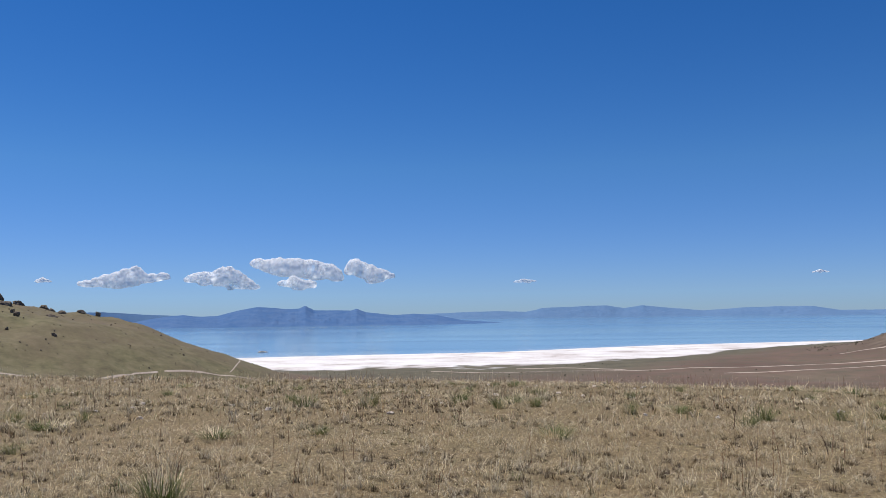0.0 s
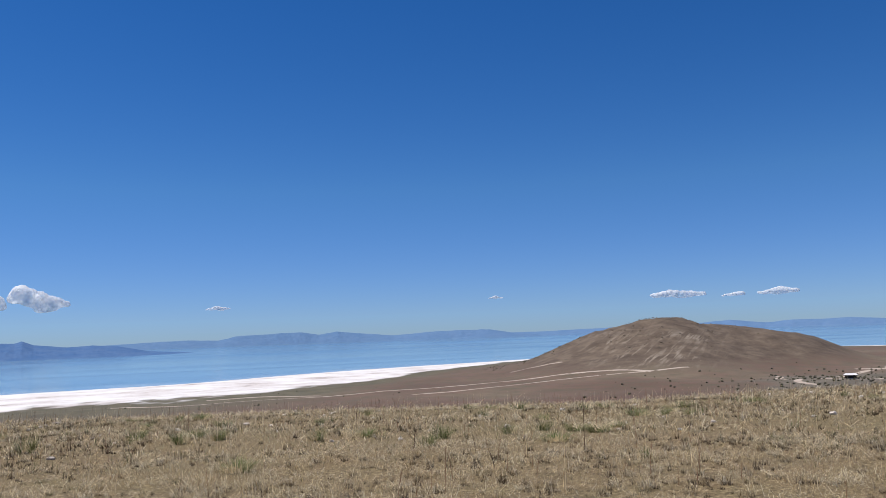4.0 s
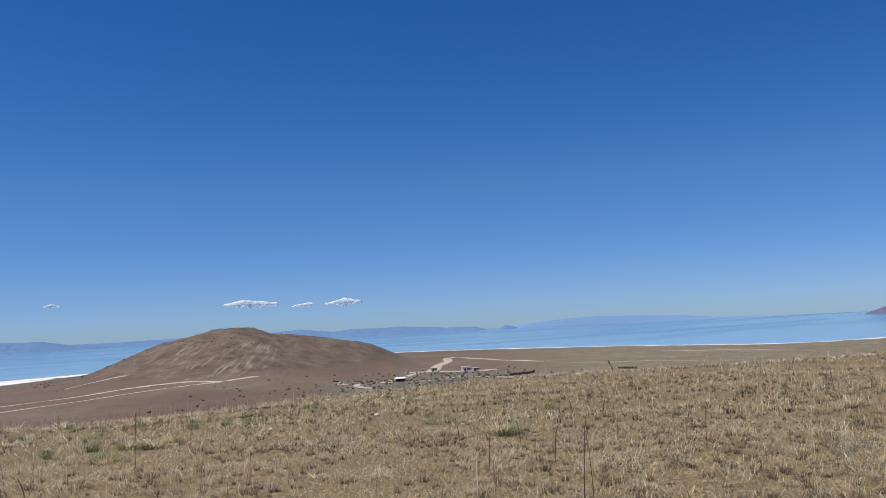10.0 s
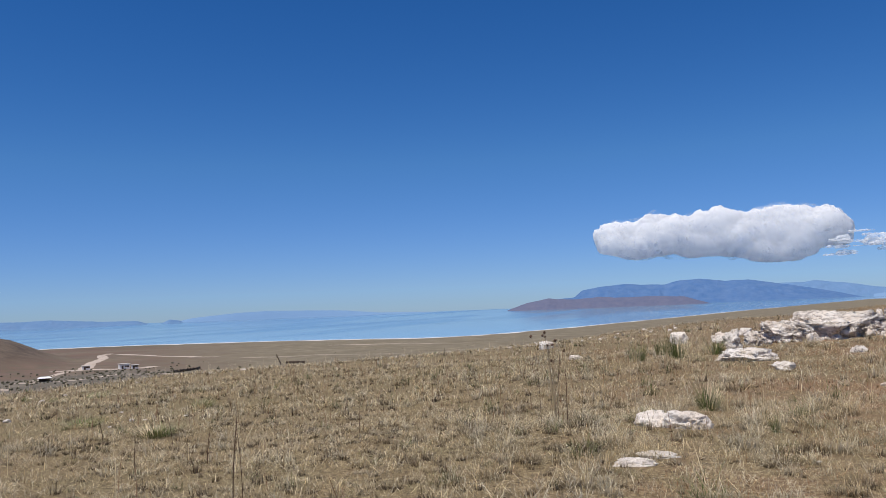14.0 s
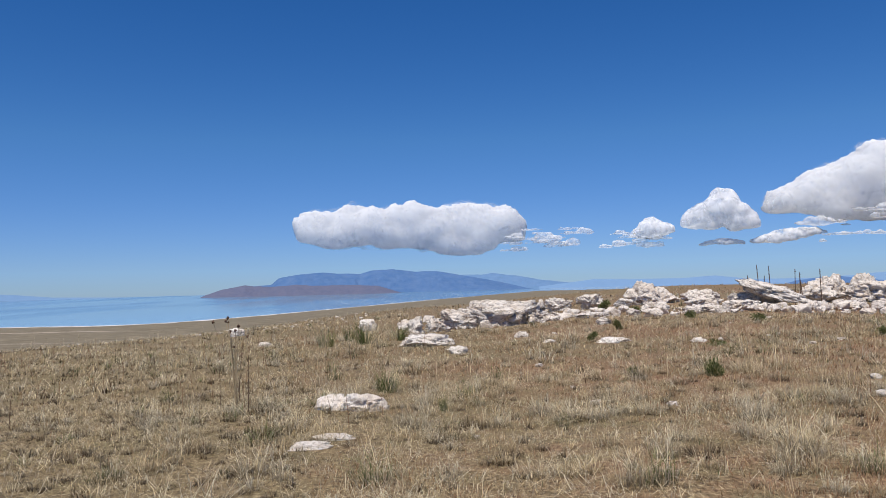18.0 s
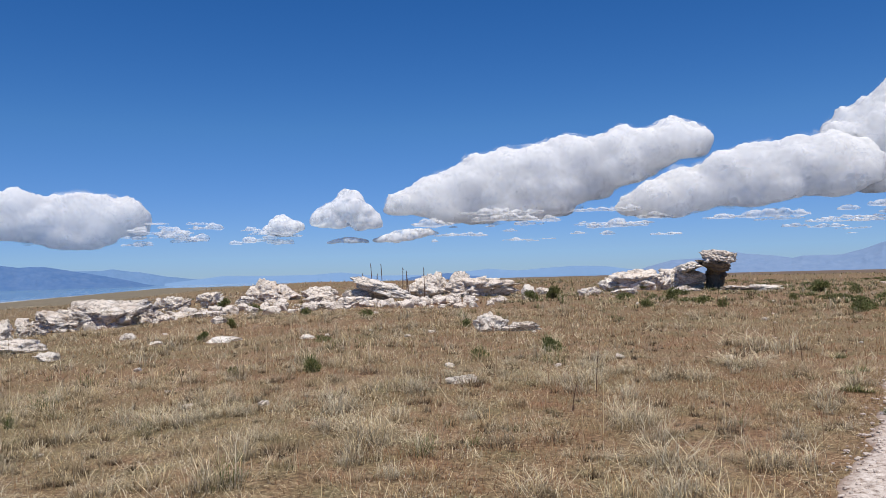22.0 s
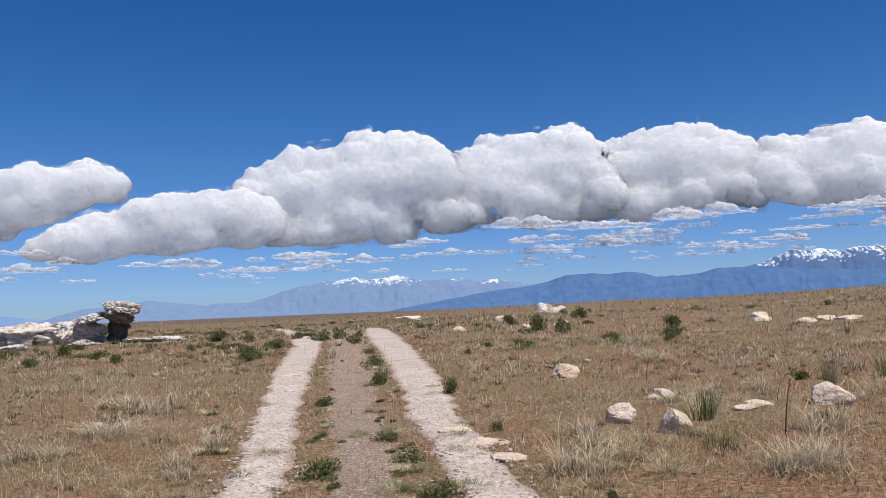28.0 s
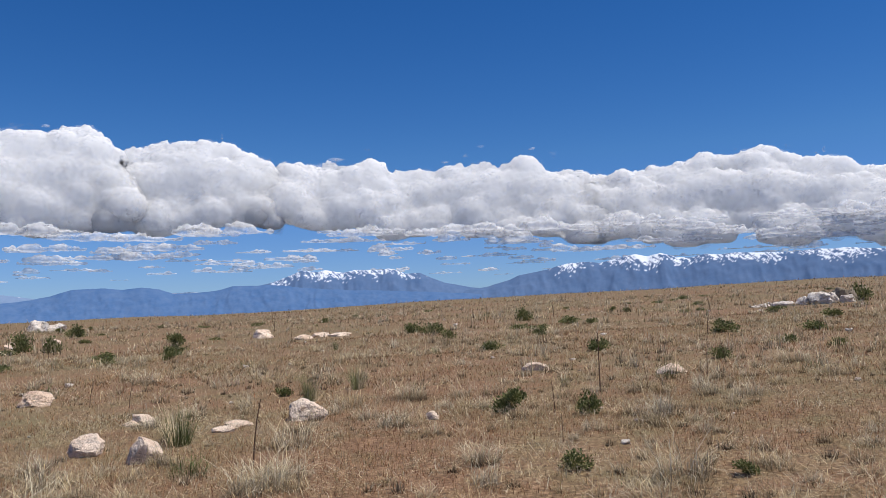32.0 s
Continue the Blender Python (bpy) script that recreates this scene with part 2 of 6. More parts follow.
def leaf_material(name, a, b, c3):
    n = Nodes(name, 0.6, 0.25)
    c = n.ramp(n.island(), (0.1, a), (0.55, b), (0.95, c3))
    c = n.mix(n.math("MULTIPLY", n.chance(), 0.5), c, (0.15, 0.155, 0.06))
    return translucent(n, c, 0.25)


def bark_material(name, a, b):
    n = Nodes(name, 0.9, 0.1)
    return n.base(n.ramp(n.noise(30, 4), (0.3, a), (0.7, b)))


def gravel_material():
    n = Nodes("pale_gravel_track", 0.95, 0.1)
    f, v, m = n.noise(19, 7, 0.8), n.voronoi(28), n.noise(1.6, 4)
    c = n.ramp(f, (0.34, (0.17, 0.125, 0.095)), (0.47, (0.49, 0.41, 0.35)), (0.62, (0.74, 0.66, 0.59)))
    c = n.mix(n.ramp(m, (0.35, 0.55), (0.6, 0.0)), c, (0.40, 0.305, 0.245))
    c = n.mix(n.attr("edge"), c, (0.30, 0.205, 0.15))
    n.bump(n.math("ADD", n.math("MULTIPLY", v, 0.6), n.math("MULTIPLY", f, 0.5)), 0.7, 0.02)
    return n.base(c)


def trodden_material():
    n = Nodes("trodden_stony_dirt", 0.95, 0.1)
    f, m = n.noise(34, 6, 0.75), n.noise(2.4, 5, 0.65)
    c = n.ramp(f, (0.32, (0.10, 0.062, 0.042)), (0.5, (0.30, 0.205, 0.145)), (0.66, (0.60, 0.49, 0.40)))
    c = n.mix(n.ramp(m, (0.42, 0.0), (0.62, 0.85)), c, n.ramp(f, (0.35, (0.15, 0.10, 0.068)), (0.65, (0.56, 0.44, 0.35))))
    n.bump(f, 0.8, 0.03)
    return n.base(c)


def plain_material(name, a, b, scale, rough=0.8, metal=0.0):
    n = Nodes(name, rough, 0.3)
    n.bsdf.inputs["Metallic"].default_value = metal
    return n.base(n.ramp(n.noise(scale, 5), (0.3, a), (0.7, b)))


GRASS, GRAVEL = grass_material(), gravel_material()
LEAF = leaf_material("dark_green_leaves", (0.075, 0.092, 0.03), (0.145, 0.165, 0.055), (0.31, 0.29, 0.12))
RUT_DIRT = trodden_material()
GRASS_STEM = bark_material('dry_straw_stem', (0.36, 0.27, 0.16), (0.52, 0.41, 0.26))
WEED_STEM = bark_material("red_brown_weed_stem", (0.16, 0.075, 0.045), (0.34, 0.20, 0.12))
STEM, DEAD_STEM = bark_material("woody_stem", (0.11, 0.08, 0.055), (0.20, 0.15, 0.10)), bark_material("dead_stalk_brown", (0.075, 0.045, 0.032), (0.16, 0.10, 0.07))
ROAD = plain_material("pale_dirt_road", (0.36, 0.28, 0.22), (0.54, 0.45, 0.37), 0.2, 0.95)
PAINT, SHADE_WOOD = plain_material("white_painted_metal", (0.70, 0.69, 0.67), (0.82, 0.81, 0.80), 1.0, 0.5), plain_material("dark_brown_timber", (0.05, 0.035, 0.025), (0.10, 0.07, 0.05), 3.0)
CONCRETE = plain_material("sunlit_concrete", (0.42, 0.39, 0.35), (0.58, 0.55, 0.50), 1.5, 0.95)
PEACH_ROCK = rock_material("peach_tufa_rock", (1.0, 0.88, 0.77), 0.4)
WHITE_ROCK = rock_material("white_tufa_rock", (1.0, 1.0, 0.99), 0.15)
MEADOW_SOIL, WATER, ROCK, DARK_ROCK = ground_material(), water_material(), rock_material(), dark_rock_material()
CLOUD = cloud_material(480.0, 0.40)
VAPOUR, PUFF = vapour_material("thin_vapour", 0.013, 0.30, 0.72, 0.36), vapour_material("small_cloud_vapour", 0.020, 0.16, 0.46, 0.94, 2)
FLAT = vapour_material("flat_cloud_vapour", 0.020, 0.14, 0.64, 0.62, 3)

# ---------------------------------------------------------------- the lie of the land
# Bearings run clockwise from +y, in degrees. The viewer stands near the origin, eye 1.5 m up.
LAKE = -30.0
# bearing, angle at which the near meadow drops out of sight
MEADOW = np.array([(-60, -3.58), (-40, -3.48), (-28, -3.98), (-15, -4.48), (0, -4.90), (16, -5.20), (31, -5.23), (40, -4.88), (47, -4.53),
                   (58, -3.83), (70, -3.38), (77, -2.95), (81, -2.72), (86, -2.25), (89, -1.95), (93, -1.68), (97, -1.38), (101, -1.08), (104, -0.78), (108, -0.58), (113, -0.48), (117, -0.46), (130, -0.56), (150, -0.72),
                   (166, -0.42), (182, -0.22), (196, 0.23), (211, 0.56), (224, 0.88), (250, 1.08), (280, -0.62), (300, -3.58)])
# bearing, distance to the inner edge of the salt, distance to the water
SHORE = np.array([(-60, 480, 600), (-13, 478, 650), (-10, 480, 652), (4, 484, 670), (12, 535, 765), (16, 580, 810), (20, 705, 850), (25, 835, 905), (30, 960, 985),
                  (36, 1060, 1080), (48, 1125, 1150), (55, 1050, 1085), (68, 915, 940), (75, 845, 865), (80, 950, 975), (84, 1050, 1080),
                  (92, 1500, 1550), (100, 2600, 2700), (108, 6000, 6000), (290, 6000, 6000), (300, 480, 600)])
# bearing, distance, half-width across, half-width along, height, sharpness
HILLS = [(-38, 255, 82, 95, 37, 2.0), (-24, 235, 30, 60, 3.6, 2.0), (-17, 250, 38, 50, 7.5, 2.0), (-12.5, 330, 30, 45, 4.5, 2.0),
         (35.2, 610, 66.3, 120, 22.9, 2.2), (37.1, 600, 35.3, 70, 10.3, 2.0), (43.7, 660, 47.9, 90, 19.0, 2.8), (31.0, 640, 35.7, 90, 7.9, 2.0), (40.0, 625, 48.6, 90, 3.1, 2.0)]



def noise2(x, y, scale, seed=0):
    """Smooth value noise from a few waves, about -1 to 1."""
    rng = np.random.RandomState(seed)
    out = np.zeros_like(x, dtype=float)
    for _ in range(7):
        a, p, k = rng.uniform(0, 6.28), rng.uniform(0, 6.28), rng.uniform(0.6, 1.7) / scale
        out = out + np.sin((x * np.cos(a) + y * np.sin(a)) * k * 6.28 + p + 1.3 * np.sin((x * np.sin(a) - y * np.cos(a)) * k * 4.1))
    return out / 3.6


def bearing(x, y):
    b = np.degrees(np.arctan2(x, y))
    return np.where(b < -60, b + 360, b)


def smooth_table(table, b, col):
    xs = np.concatenate([table[:, 0] - 360, table[:, 0], table[:, 0] + 360])
    ys = np.concatenate([table[:, col]] * 3)
    return sum(np.interp(b + d, xs, ys) for d in (-3, -1.5, 0, 1.5, 3)) / 5


def terrain(x, y):
    x, y = np.asarray(x, float), np.asarray(y, float)
    r, b = np.hypot(x, y), bearing(x, y)
    e = np.radians(smooth_table(MEADOW, b, 1))
    k = np.where(e < np.radians(-1.2), -e, np.radians(1.2))
    c, s = (k / 2) ** 2 / 1.5, e + k
    near = s * r - c * r * r + np.minimum(r / 14, 1) * 0.05 * noise2(x, y, 6, 1) + np.minimum(r / 60, 1) * 0.25 * noise2(x, y, 45, 2)
    salt, water = smooth_table(SHORE, b, 1), smooth_table(SHORE, b, 2)
    plain = np.where(r < salt, LAKE + 0.5 + np.minimum((salt - r) * 0.017, 3.4), LAKE + 0.5 * (water - r) / np.maximum(water - salt, 5))
    plain = np.maximum(plain, LAKE - 3) + np.where(r < salt, 1, 0) * np.minimum(np.abs(salt - r) / 60, 1) * 0.5 * noise2(x, y, 90, 3)
    far_land = np.clip((smooth_table(SHORE, b, 1) - 1500) / 3000, 0, 1)
    plain = plain + far_land * np.clip((r - 900) / 2500, 0, 1) * 0.6
    m = np.maximum(near, plain)
    z = m + 1.2 * np.log(np.exp(np.clip((near - m) / 1.2, -40, 0)) + np.exp(np.clip((plain - m) / 1.2, -40, 0))) * np.clip((r - 60) / 100, 0, 1)
    for hb, hr, wu, wv, hh, p in HILLS:
        a = np.radians(hb)
        u, v = x * np.cos(a) - y * np.sin(a), x * np.sin(a) + y * np.cos(a) - hr
        q = (u / wu) ** 2 + (v / wv) ** 2
        bump = np.exp(-np.power(q, p / 2))
        z = z + hh * bump + hh * 0.03 * bump * (noise2(x, y, 40, 5) + 0.6 * noise2(x, y, 14, 6))
    return z

def lattice(ix, iy, iz, seed):
    h = (ix * 374761393 + iy * 668265263 + iz * 2147483647 + seed * 144665) & 0xFFFFFFFF
    h = ((h ^ (h >> 13)) * 1274126177) & 0xFFFFFFFF
    return ((h ^ (h >> 16)) & 0xFFFF) / 32767.5 - 1.0


def value_noise(p, seed=0):
    """Smooth lattice noise at the points p, -1 to 1."""
    i = np.floor(p).astype(np.int64)
    f = p - i
    f = f * f * (3 - 2 * f)
    out = 0
    for dx in (0, 1):
        for dy in (0, 1):
            for dz in (0, 1):
                w = (f[:, 0] if dx else 1 - f[:, 0]) * (f[:, 1] if dy else 1 - f[:, 1]) * (f[:, 2] if dz else 1 - f[:, 2])
                out = out + w * lattice(i[:, 0] + dx, i[:, 1] + dy, i[:, 2] + dz, seed)
    return out


TURN = np.array(Euler((0.5, 0.8, 1.1)).to_matrix())


def fbm(p, octaves=5, seed=0, gain=0.5, ridged=False):
    out, amp, tot = 0, 1.0, 0
    for k in range(octaves):
        n = value_noise(p, seed + k)
        out, tot = out + amp * ((1 - 2 * np.abs(n)) if ridged else n), tot + amp
        p, amp = (p @ TURN) * 2.03 + 11.7, amp * gain
    return out / tot

# ---------------------------------------------------------------- building helpers
def mesh_object(name, verts, faces, material, parent=None, label="", smooth=False, attrs=None):
    """One mesh object from numpy arrays; faces is an (n, 3) or (n, 4) array."""
    me = bpy.data.meshes.new(name)
    verts, faces = np.asarray(verts, np.float32), np.asarray(faces, np.int32)
    k = faces.shape[1]
    me.vertices.add(len(verts)), me.loops.add(faces.size), me.polygons.add(len(faces))
    me.vertices.foreach_set("co", verts.ravel())
    me.loops.foreach_set("vertex_index", faces.ravel())
    me.polygons.foreach_set("loop_start", np.arange(0, faces.size, k, dtype=np.int32))
    me.polygons.foreach_set("use_smooth", np.full(len(faces), smooth))
    for key, val in (attrs or {}).items():
        me.attributes.new(key, "FLOAT", "POINT").data.foreach_set("value", np.asarray(val, np.float32))
    me.update(calc_edges=True)
    me.materials.append(material)
    ob = new(name, me)
    if parent:
        ob.parent = parent
    return tagged(ob, label=label)


def part(name, bm, material, parent, label=""):
    me = bpy.data.meshes.new(name)
    bm.to_mesh(me)
    bm.free()
    me.materials.append(material)
    ob = new(name, me)
    ob.parent = parent
    return tagged(ob, label=label)


def grid_faces(nu, nv, wrap=False):
    i, j = np.meshgrid(np.arange(nu if wrap else nu - 1), np.arange(nv - 1), indexing="ij")
    i, j, i2 = i.ravel(), j.ravel(), ((i + 1) % nu).ravel()
    return np.stack([i * nv + j, i * nv + j + 1, i2 * nv + j + 1, i2 * nv + j], -1)


def at(b, r, z=None):
    """The place at a bearing and a distance, on the ground."""
    a = math.radians(b)
    x, y = r * math.sin(a), r * math.cos(a)
    return Vector((x, y, float(terrain(x, y)) if z is None else z))


# ---------------------------------------------------------------- ground, lake
def step(v, a, b):
    t = np.clip((v - a) / (b - a), 0, 1)
    return t * t * (3 - 2 * t)


def build_ground():
    ang = np.radians(np.arange(0, 360, 0.5))
    rad = np.concatenate([[0.0], np.geomspace(0.6, 80, 62), np.geomspace(83, 1250, 150), np.geomspace(1300, 4950, 24)])
    A, R = np.meshgrid(ang, rad, indexing="ij")
    X, Y = R * np.sin(A), R * np.cos(A)
    Z = terrain(X, Y)
    B = bearing(X, Y)
    salt, water = smooth_table(SHORE, B, 1), smooth_table(SHORE, B, 2)
    wob = 20 * noise2(X, Y, 110, 11) + 14 * noise2(X, Y, 30, 12)
    m_salt = step(R + wob, salt - 10, salt + 6) * (salt < 3000) * (Z < LAKE + 4)
    m_plain = step(-Z, 3.5, 9)
    d2 = np.hypot(X - 610 * math.sin(radians(36.5)), Y - 610 * math.cos(radians(36.5)))
    m_hill = step(Z, -25, -17) * step(-R, -1000, -900) * step(R, 330, 380) * step(-d2, -260, -200)
    m_green = step(-B, 9, 14) * step(R, 90, 150) * step(-R, -480, -400) * step(B, -75, -62)
    lot = np.hypot((X - 430 * math.sin(radians(49.5))) / 62, (Y - 430 * math.cos(radians(49.5))) / 40)
    m_scrub = step(-lot - 0.25 * noise2(X, Y, 40, 13), -1.25, -0.8)
    m_olive = step(R + 30 * noise2(X, Y, 150, 15), salt - 170, salt - 60) * (salt < 3000)
    m_tan = step(B, 50, 64) * step(-B, -135, -115)
    m_ledge = step(B, 30.5, 32.5) * step(-B, -41.5, -38.5) * step(-Z, -1.5, 4) * step(Z, -24, -20)
    m_straw = np.maximum(step(R, 60, 140) * 0.6, 0.75 * step(-B, -112, -72) * step(B, -70, -50))
    ob = mesh_object("ground", np.stack([X, Y, Z], -1).reshape(-1, 3), grid_faces(len(ang), len(rad), True), MEADOW_SOIL, smooth=True,
                     attrs=dict(salt=m_salt.ravel(), plain=m_plain.ravel(), hill=m_hill.ravel(), green=m_green.ravel(), scrub=m_scrub.ravel(), straw=m_straw.ravel(), olive=m_olive.ravel(), tan=m_tan.ravel(), ledge=m_ledge.ravel()))
    return tagged(ob, "dry meadow sloping to a brown plain and salt shore", "ground", kind="structure")


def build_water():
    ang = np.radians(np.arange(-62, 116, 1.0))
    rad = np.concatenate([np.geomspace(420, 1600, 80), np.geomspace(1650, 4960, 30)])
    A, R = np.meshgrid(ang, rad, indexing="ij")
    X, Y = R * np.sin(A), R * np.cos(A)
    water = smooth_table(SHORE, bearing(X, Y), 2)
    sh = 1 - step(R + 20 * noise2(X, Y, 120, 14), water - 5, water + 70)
    # far water rises 14 m to fit the shoreline in the camera's view
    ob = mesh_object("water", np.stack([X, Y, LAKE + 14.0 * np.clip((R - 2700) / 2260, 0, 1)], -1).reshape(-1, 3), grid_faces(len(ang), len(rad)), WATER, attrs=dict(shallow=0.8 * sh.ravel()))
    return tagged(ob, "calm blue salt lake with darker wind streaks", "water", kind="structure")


build_ground()
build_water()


# ---------------------------------------------------------------- far mountains
def mountains(name, label, profile, crest, depth, material, base=LAKE - 2, snowline=None, seed=1, step_deg=0.08):
    """A range whose crest runs along profile: pairs of bearing and angle above the eye."""
    pr = np.array(profile, float)
    ang = np.arange(pr[0, 0], pr[-1, 0] + 0.01, step_deg)
    along = np.radians(ang) * crest
    top = 1.5 + crest * np.tan(np.radians(np.interp(ang, pr[:, 0], pr[:, 1])))
    H1 = np.maximum(top - base, 0.5)
    big = max(float(H1.max()), 25.0)
    rough = 0.20 if depth > 150 else (0.12 if depth > 100 else 0.0)
    jag = fbm(np.stack([along / (0.45 * big), along * 0, along * 0 + seed], -1), 5, seed)
    H1 = H1 * (1 + (0.035 if depth > 100 else 0.02) * jag)
    v = np.sign(np.linspace(-1, 1, 71)) * np.abs(np.linspace(-1, 1, 71)) ** 1.5
    A, V = np.meshgrid(np.radians(ang), v, indexing="ij")
    H = H1[:, None] * np.ones_like(V)
    R = crest + depth * V
    S = A * crest
    bend = fbm(np.stack([S / (0.9 * big), R / (0.9 * big), 0 * S + seed], -1).reshape(-1, 3), 4, seed + 40).reshape(S.shape)
    spur = fbm(np.stack([(S + 0.5 * big * bend) / (0.75 * big), R / (2.2 * big), 0 * S + seed], -1).reshape(-1, 3), 5, seed + 20, 0.5, True).reshape(S.shape)
    fine = fbm(np.stack([S / (0.2 * big), R / (0.3 * big), 0 * S], -1).reshape(-1, 3), 3, seed + 60, 0.5, True).reshape(S.shape)
    fall = np.clip(1 - np.abs(V), 0, 1)
    body = fall ** (0.9 + rough * (0.7 - spur))
    Z = base + H * np.clip(body + (0.07 if depth > 100 else 0.0) * fine * fall * (1 - fall) * 4 * 0.5, 0, 1.2)
    X, Y = R * np.sin(A), R * np.cos(A)
    extra = {}
    if snowline is not None:
        k = (Z - 1.5) / (crest * math.tan(radians(snowline)))
        patch = fbm(np.stack([(S + 0.25 * R + 0.6 * Z) / (0.05 * big), Z / (0.10 * big), R / (0.2 * big)], -1).reshape(-1, 3), 4, seed + 80, 0.7, True).reshape(S.shape)
        extra["snow"] = step(k + 0.60 * (patch - 0.25) - 0.30 * spur + 0.12 * bend, 0.97, 1.02).ravel()
    ob = mesh_object(name, np.stack([X, Y, Z], -1).reshape(-1, 3), grid_faces(len(ang), len(v)), material, smooth=True, attrs=extra)
    return tagged(ob, label, "mountain", kind="structure")


# distance haze is put into these base colours: bluer, and paler farther off
BLUE = mountain_material("haze_tinted_blue_range", (0.058, 0.132, 0.285), (0.118, 0.192, 0.335))
PALE = mountain_material("pale_haze_tinted_range", (0.108, 0.200, 0.345), (0.148, 0.238, 0.385))
FAINT = mountain_material("faint_haze_tinted_range", (0.160, 0.265, 0.42), (0.175, 0.28, 0.435))
SNOWY = mountain_material("haze_tinted_snowy_range", (0.078, 0.142, 0.268), (0.125, 0.186, 0.308), True)
HAZY = mountain_material("haze_tinted_snow_range", (0.145, 0.22, 0.35), (0.195, 0.27, 0.40), True)
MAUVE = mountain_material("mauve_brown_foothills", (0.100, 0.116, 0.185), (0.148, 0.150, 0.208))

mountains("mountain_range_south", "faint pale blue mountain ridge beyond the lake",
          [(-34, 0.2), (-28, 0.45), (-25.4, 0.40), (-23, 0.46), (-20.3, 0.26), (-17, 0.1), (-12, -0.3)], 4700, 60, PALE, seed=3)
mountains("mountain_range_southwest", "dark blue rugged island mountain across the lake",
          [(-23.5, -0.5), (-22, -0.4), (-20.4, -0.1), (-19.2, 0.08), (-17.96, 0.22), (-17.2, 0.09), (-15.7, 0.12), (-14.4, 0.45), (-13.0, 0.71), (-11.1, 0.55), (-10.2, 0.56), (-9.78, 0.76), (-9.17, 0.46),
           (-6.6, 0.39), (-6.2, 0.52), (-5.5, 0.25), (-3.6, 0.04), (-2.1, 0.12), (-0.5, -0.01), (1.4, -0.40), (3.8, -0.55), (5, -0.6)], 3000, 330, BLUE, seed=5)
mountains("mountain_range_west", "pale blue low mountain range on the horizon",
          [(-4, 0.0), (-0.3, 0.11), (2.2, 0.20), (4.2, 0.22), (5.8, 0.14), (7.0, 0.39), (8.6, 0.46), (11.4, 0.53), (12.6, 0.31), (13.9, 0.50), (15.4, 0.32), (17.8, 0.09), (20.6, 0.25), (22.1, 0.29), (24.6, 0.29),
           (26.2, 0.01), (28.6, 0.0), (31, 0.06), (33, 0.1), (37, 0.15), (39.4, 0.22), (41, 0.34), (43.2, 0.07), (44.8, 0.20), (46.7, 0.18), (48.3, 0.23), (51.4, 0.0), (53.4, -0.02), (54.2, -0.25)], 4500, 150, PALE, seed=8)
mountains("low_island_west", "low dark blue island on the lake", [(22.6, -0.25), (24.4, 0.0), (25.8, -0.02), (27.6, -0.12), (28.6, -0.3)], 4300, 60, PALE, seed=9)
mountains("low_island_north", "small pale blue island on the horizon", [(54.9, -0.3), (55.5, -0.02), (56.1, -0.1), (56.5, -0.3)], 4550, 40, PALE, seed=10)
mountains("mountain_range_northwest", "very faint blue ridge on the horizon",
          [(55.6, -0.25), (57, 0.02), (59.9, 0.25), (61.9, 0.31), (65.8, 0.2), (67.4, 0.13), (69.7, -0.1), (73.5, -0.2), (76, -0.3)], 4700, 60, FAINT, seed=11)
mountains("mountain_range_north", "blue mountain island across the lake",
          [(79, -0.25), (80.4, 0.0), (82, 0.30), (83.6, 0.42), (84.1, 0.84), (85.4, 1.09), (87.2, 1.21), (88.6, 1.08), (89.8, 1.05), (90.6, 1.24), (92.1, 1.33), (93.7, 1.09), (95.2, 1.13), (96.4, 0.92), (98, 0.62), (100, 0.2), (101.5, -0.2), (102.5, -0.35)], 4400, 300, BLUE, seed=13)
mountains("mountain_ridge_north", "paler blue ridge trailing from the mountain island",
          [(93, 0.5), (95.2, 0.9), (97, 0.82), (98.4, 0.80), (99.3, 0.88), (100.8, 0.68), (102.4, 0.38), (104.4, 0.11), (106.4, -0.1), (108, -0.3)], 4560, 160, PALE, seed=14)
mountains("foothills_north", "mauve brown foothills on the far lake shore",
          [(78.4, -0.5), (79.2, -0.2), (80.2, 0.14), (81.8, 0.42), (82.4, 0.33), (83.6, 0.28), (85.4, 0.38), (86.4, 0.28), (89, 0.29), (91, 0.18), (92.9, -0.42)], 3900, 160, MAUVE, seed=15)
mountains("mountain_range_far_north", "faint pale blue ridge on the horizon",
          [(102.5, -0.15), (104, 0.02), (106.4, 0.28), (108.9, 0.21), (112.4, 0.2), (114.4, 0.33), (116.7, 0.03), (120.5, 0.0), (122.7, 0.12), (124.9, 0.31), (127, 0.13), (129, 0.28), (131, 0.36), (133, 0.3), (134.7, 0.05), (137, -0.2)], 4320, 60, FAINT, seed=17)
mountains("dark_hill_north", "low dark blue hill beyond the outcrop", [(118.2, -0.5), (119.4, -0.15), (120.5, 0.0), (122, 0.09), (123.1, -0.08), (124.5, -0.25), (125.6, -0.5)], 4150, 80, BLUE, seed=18)
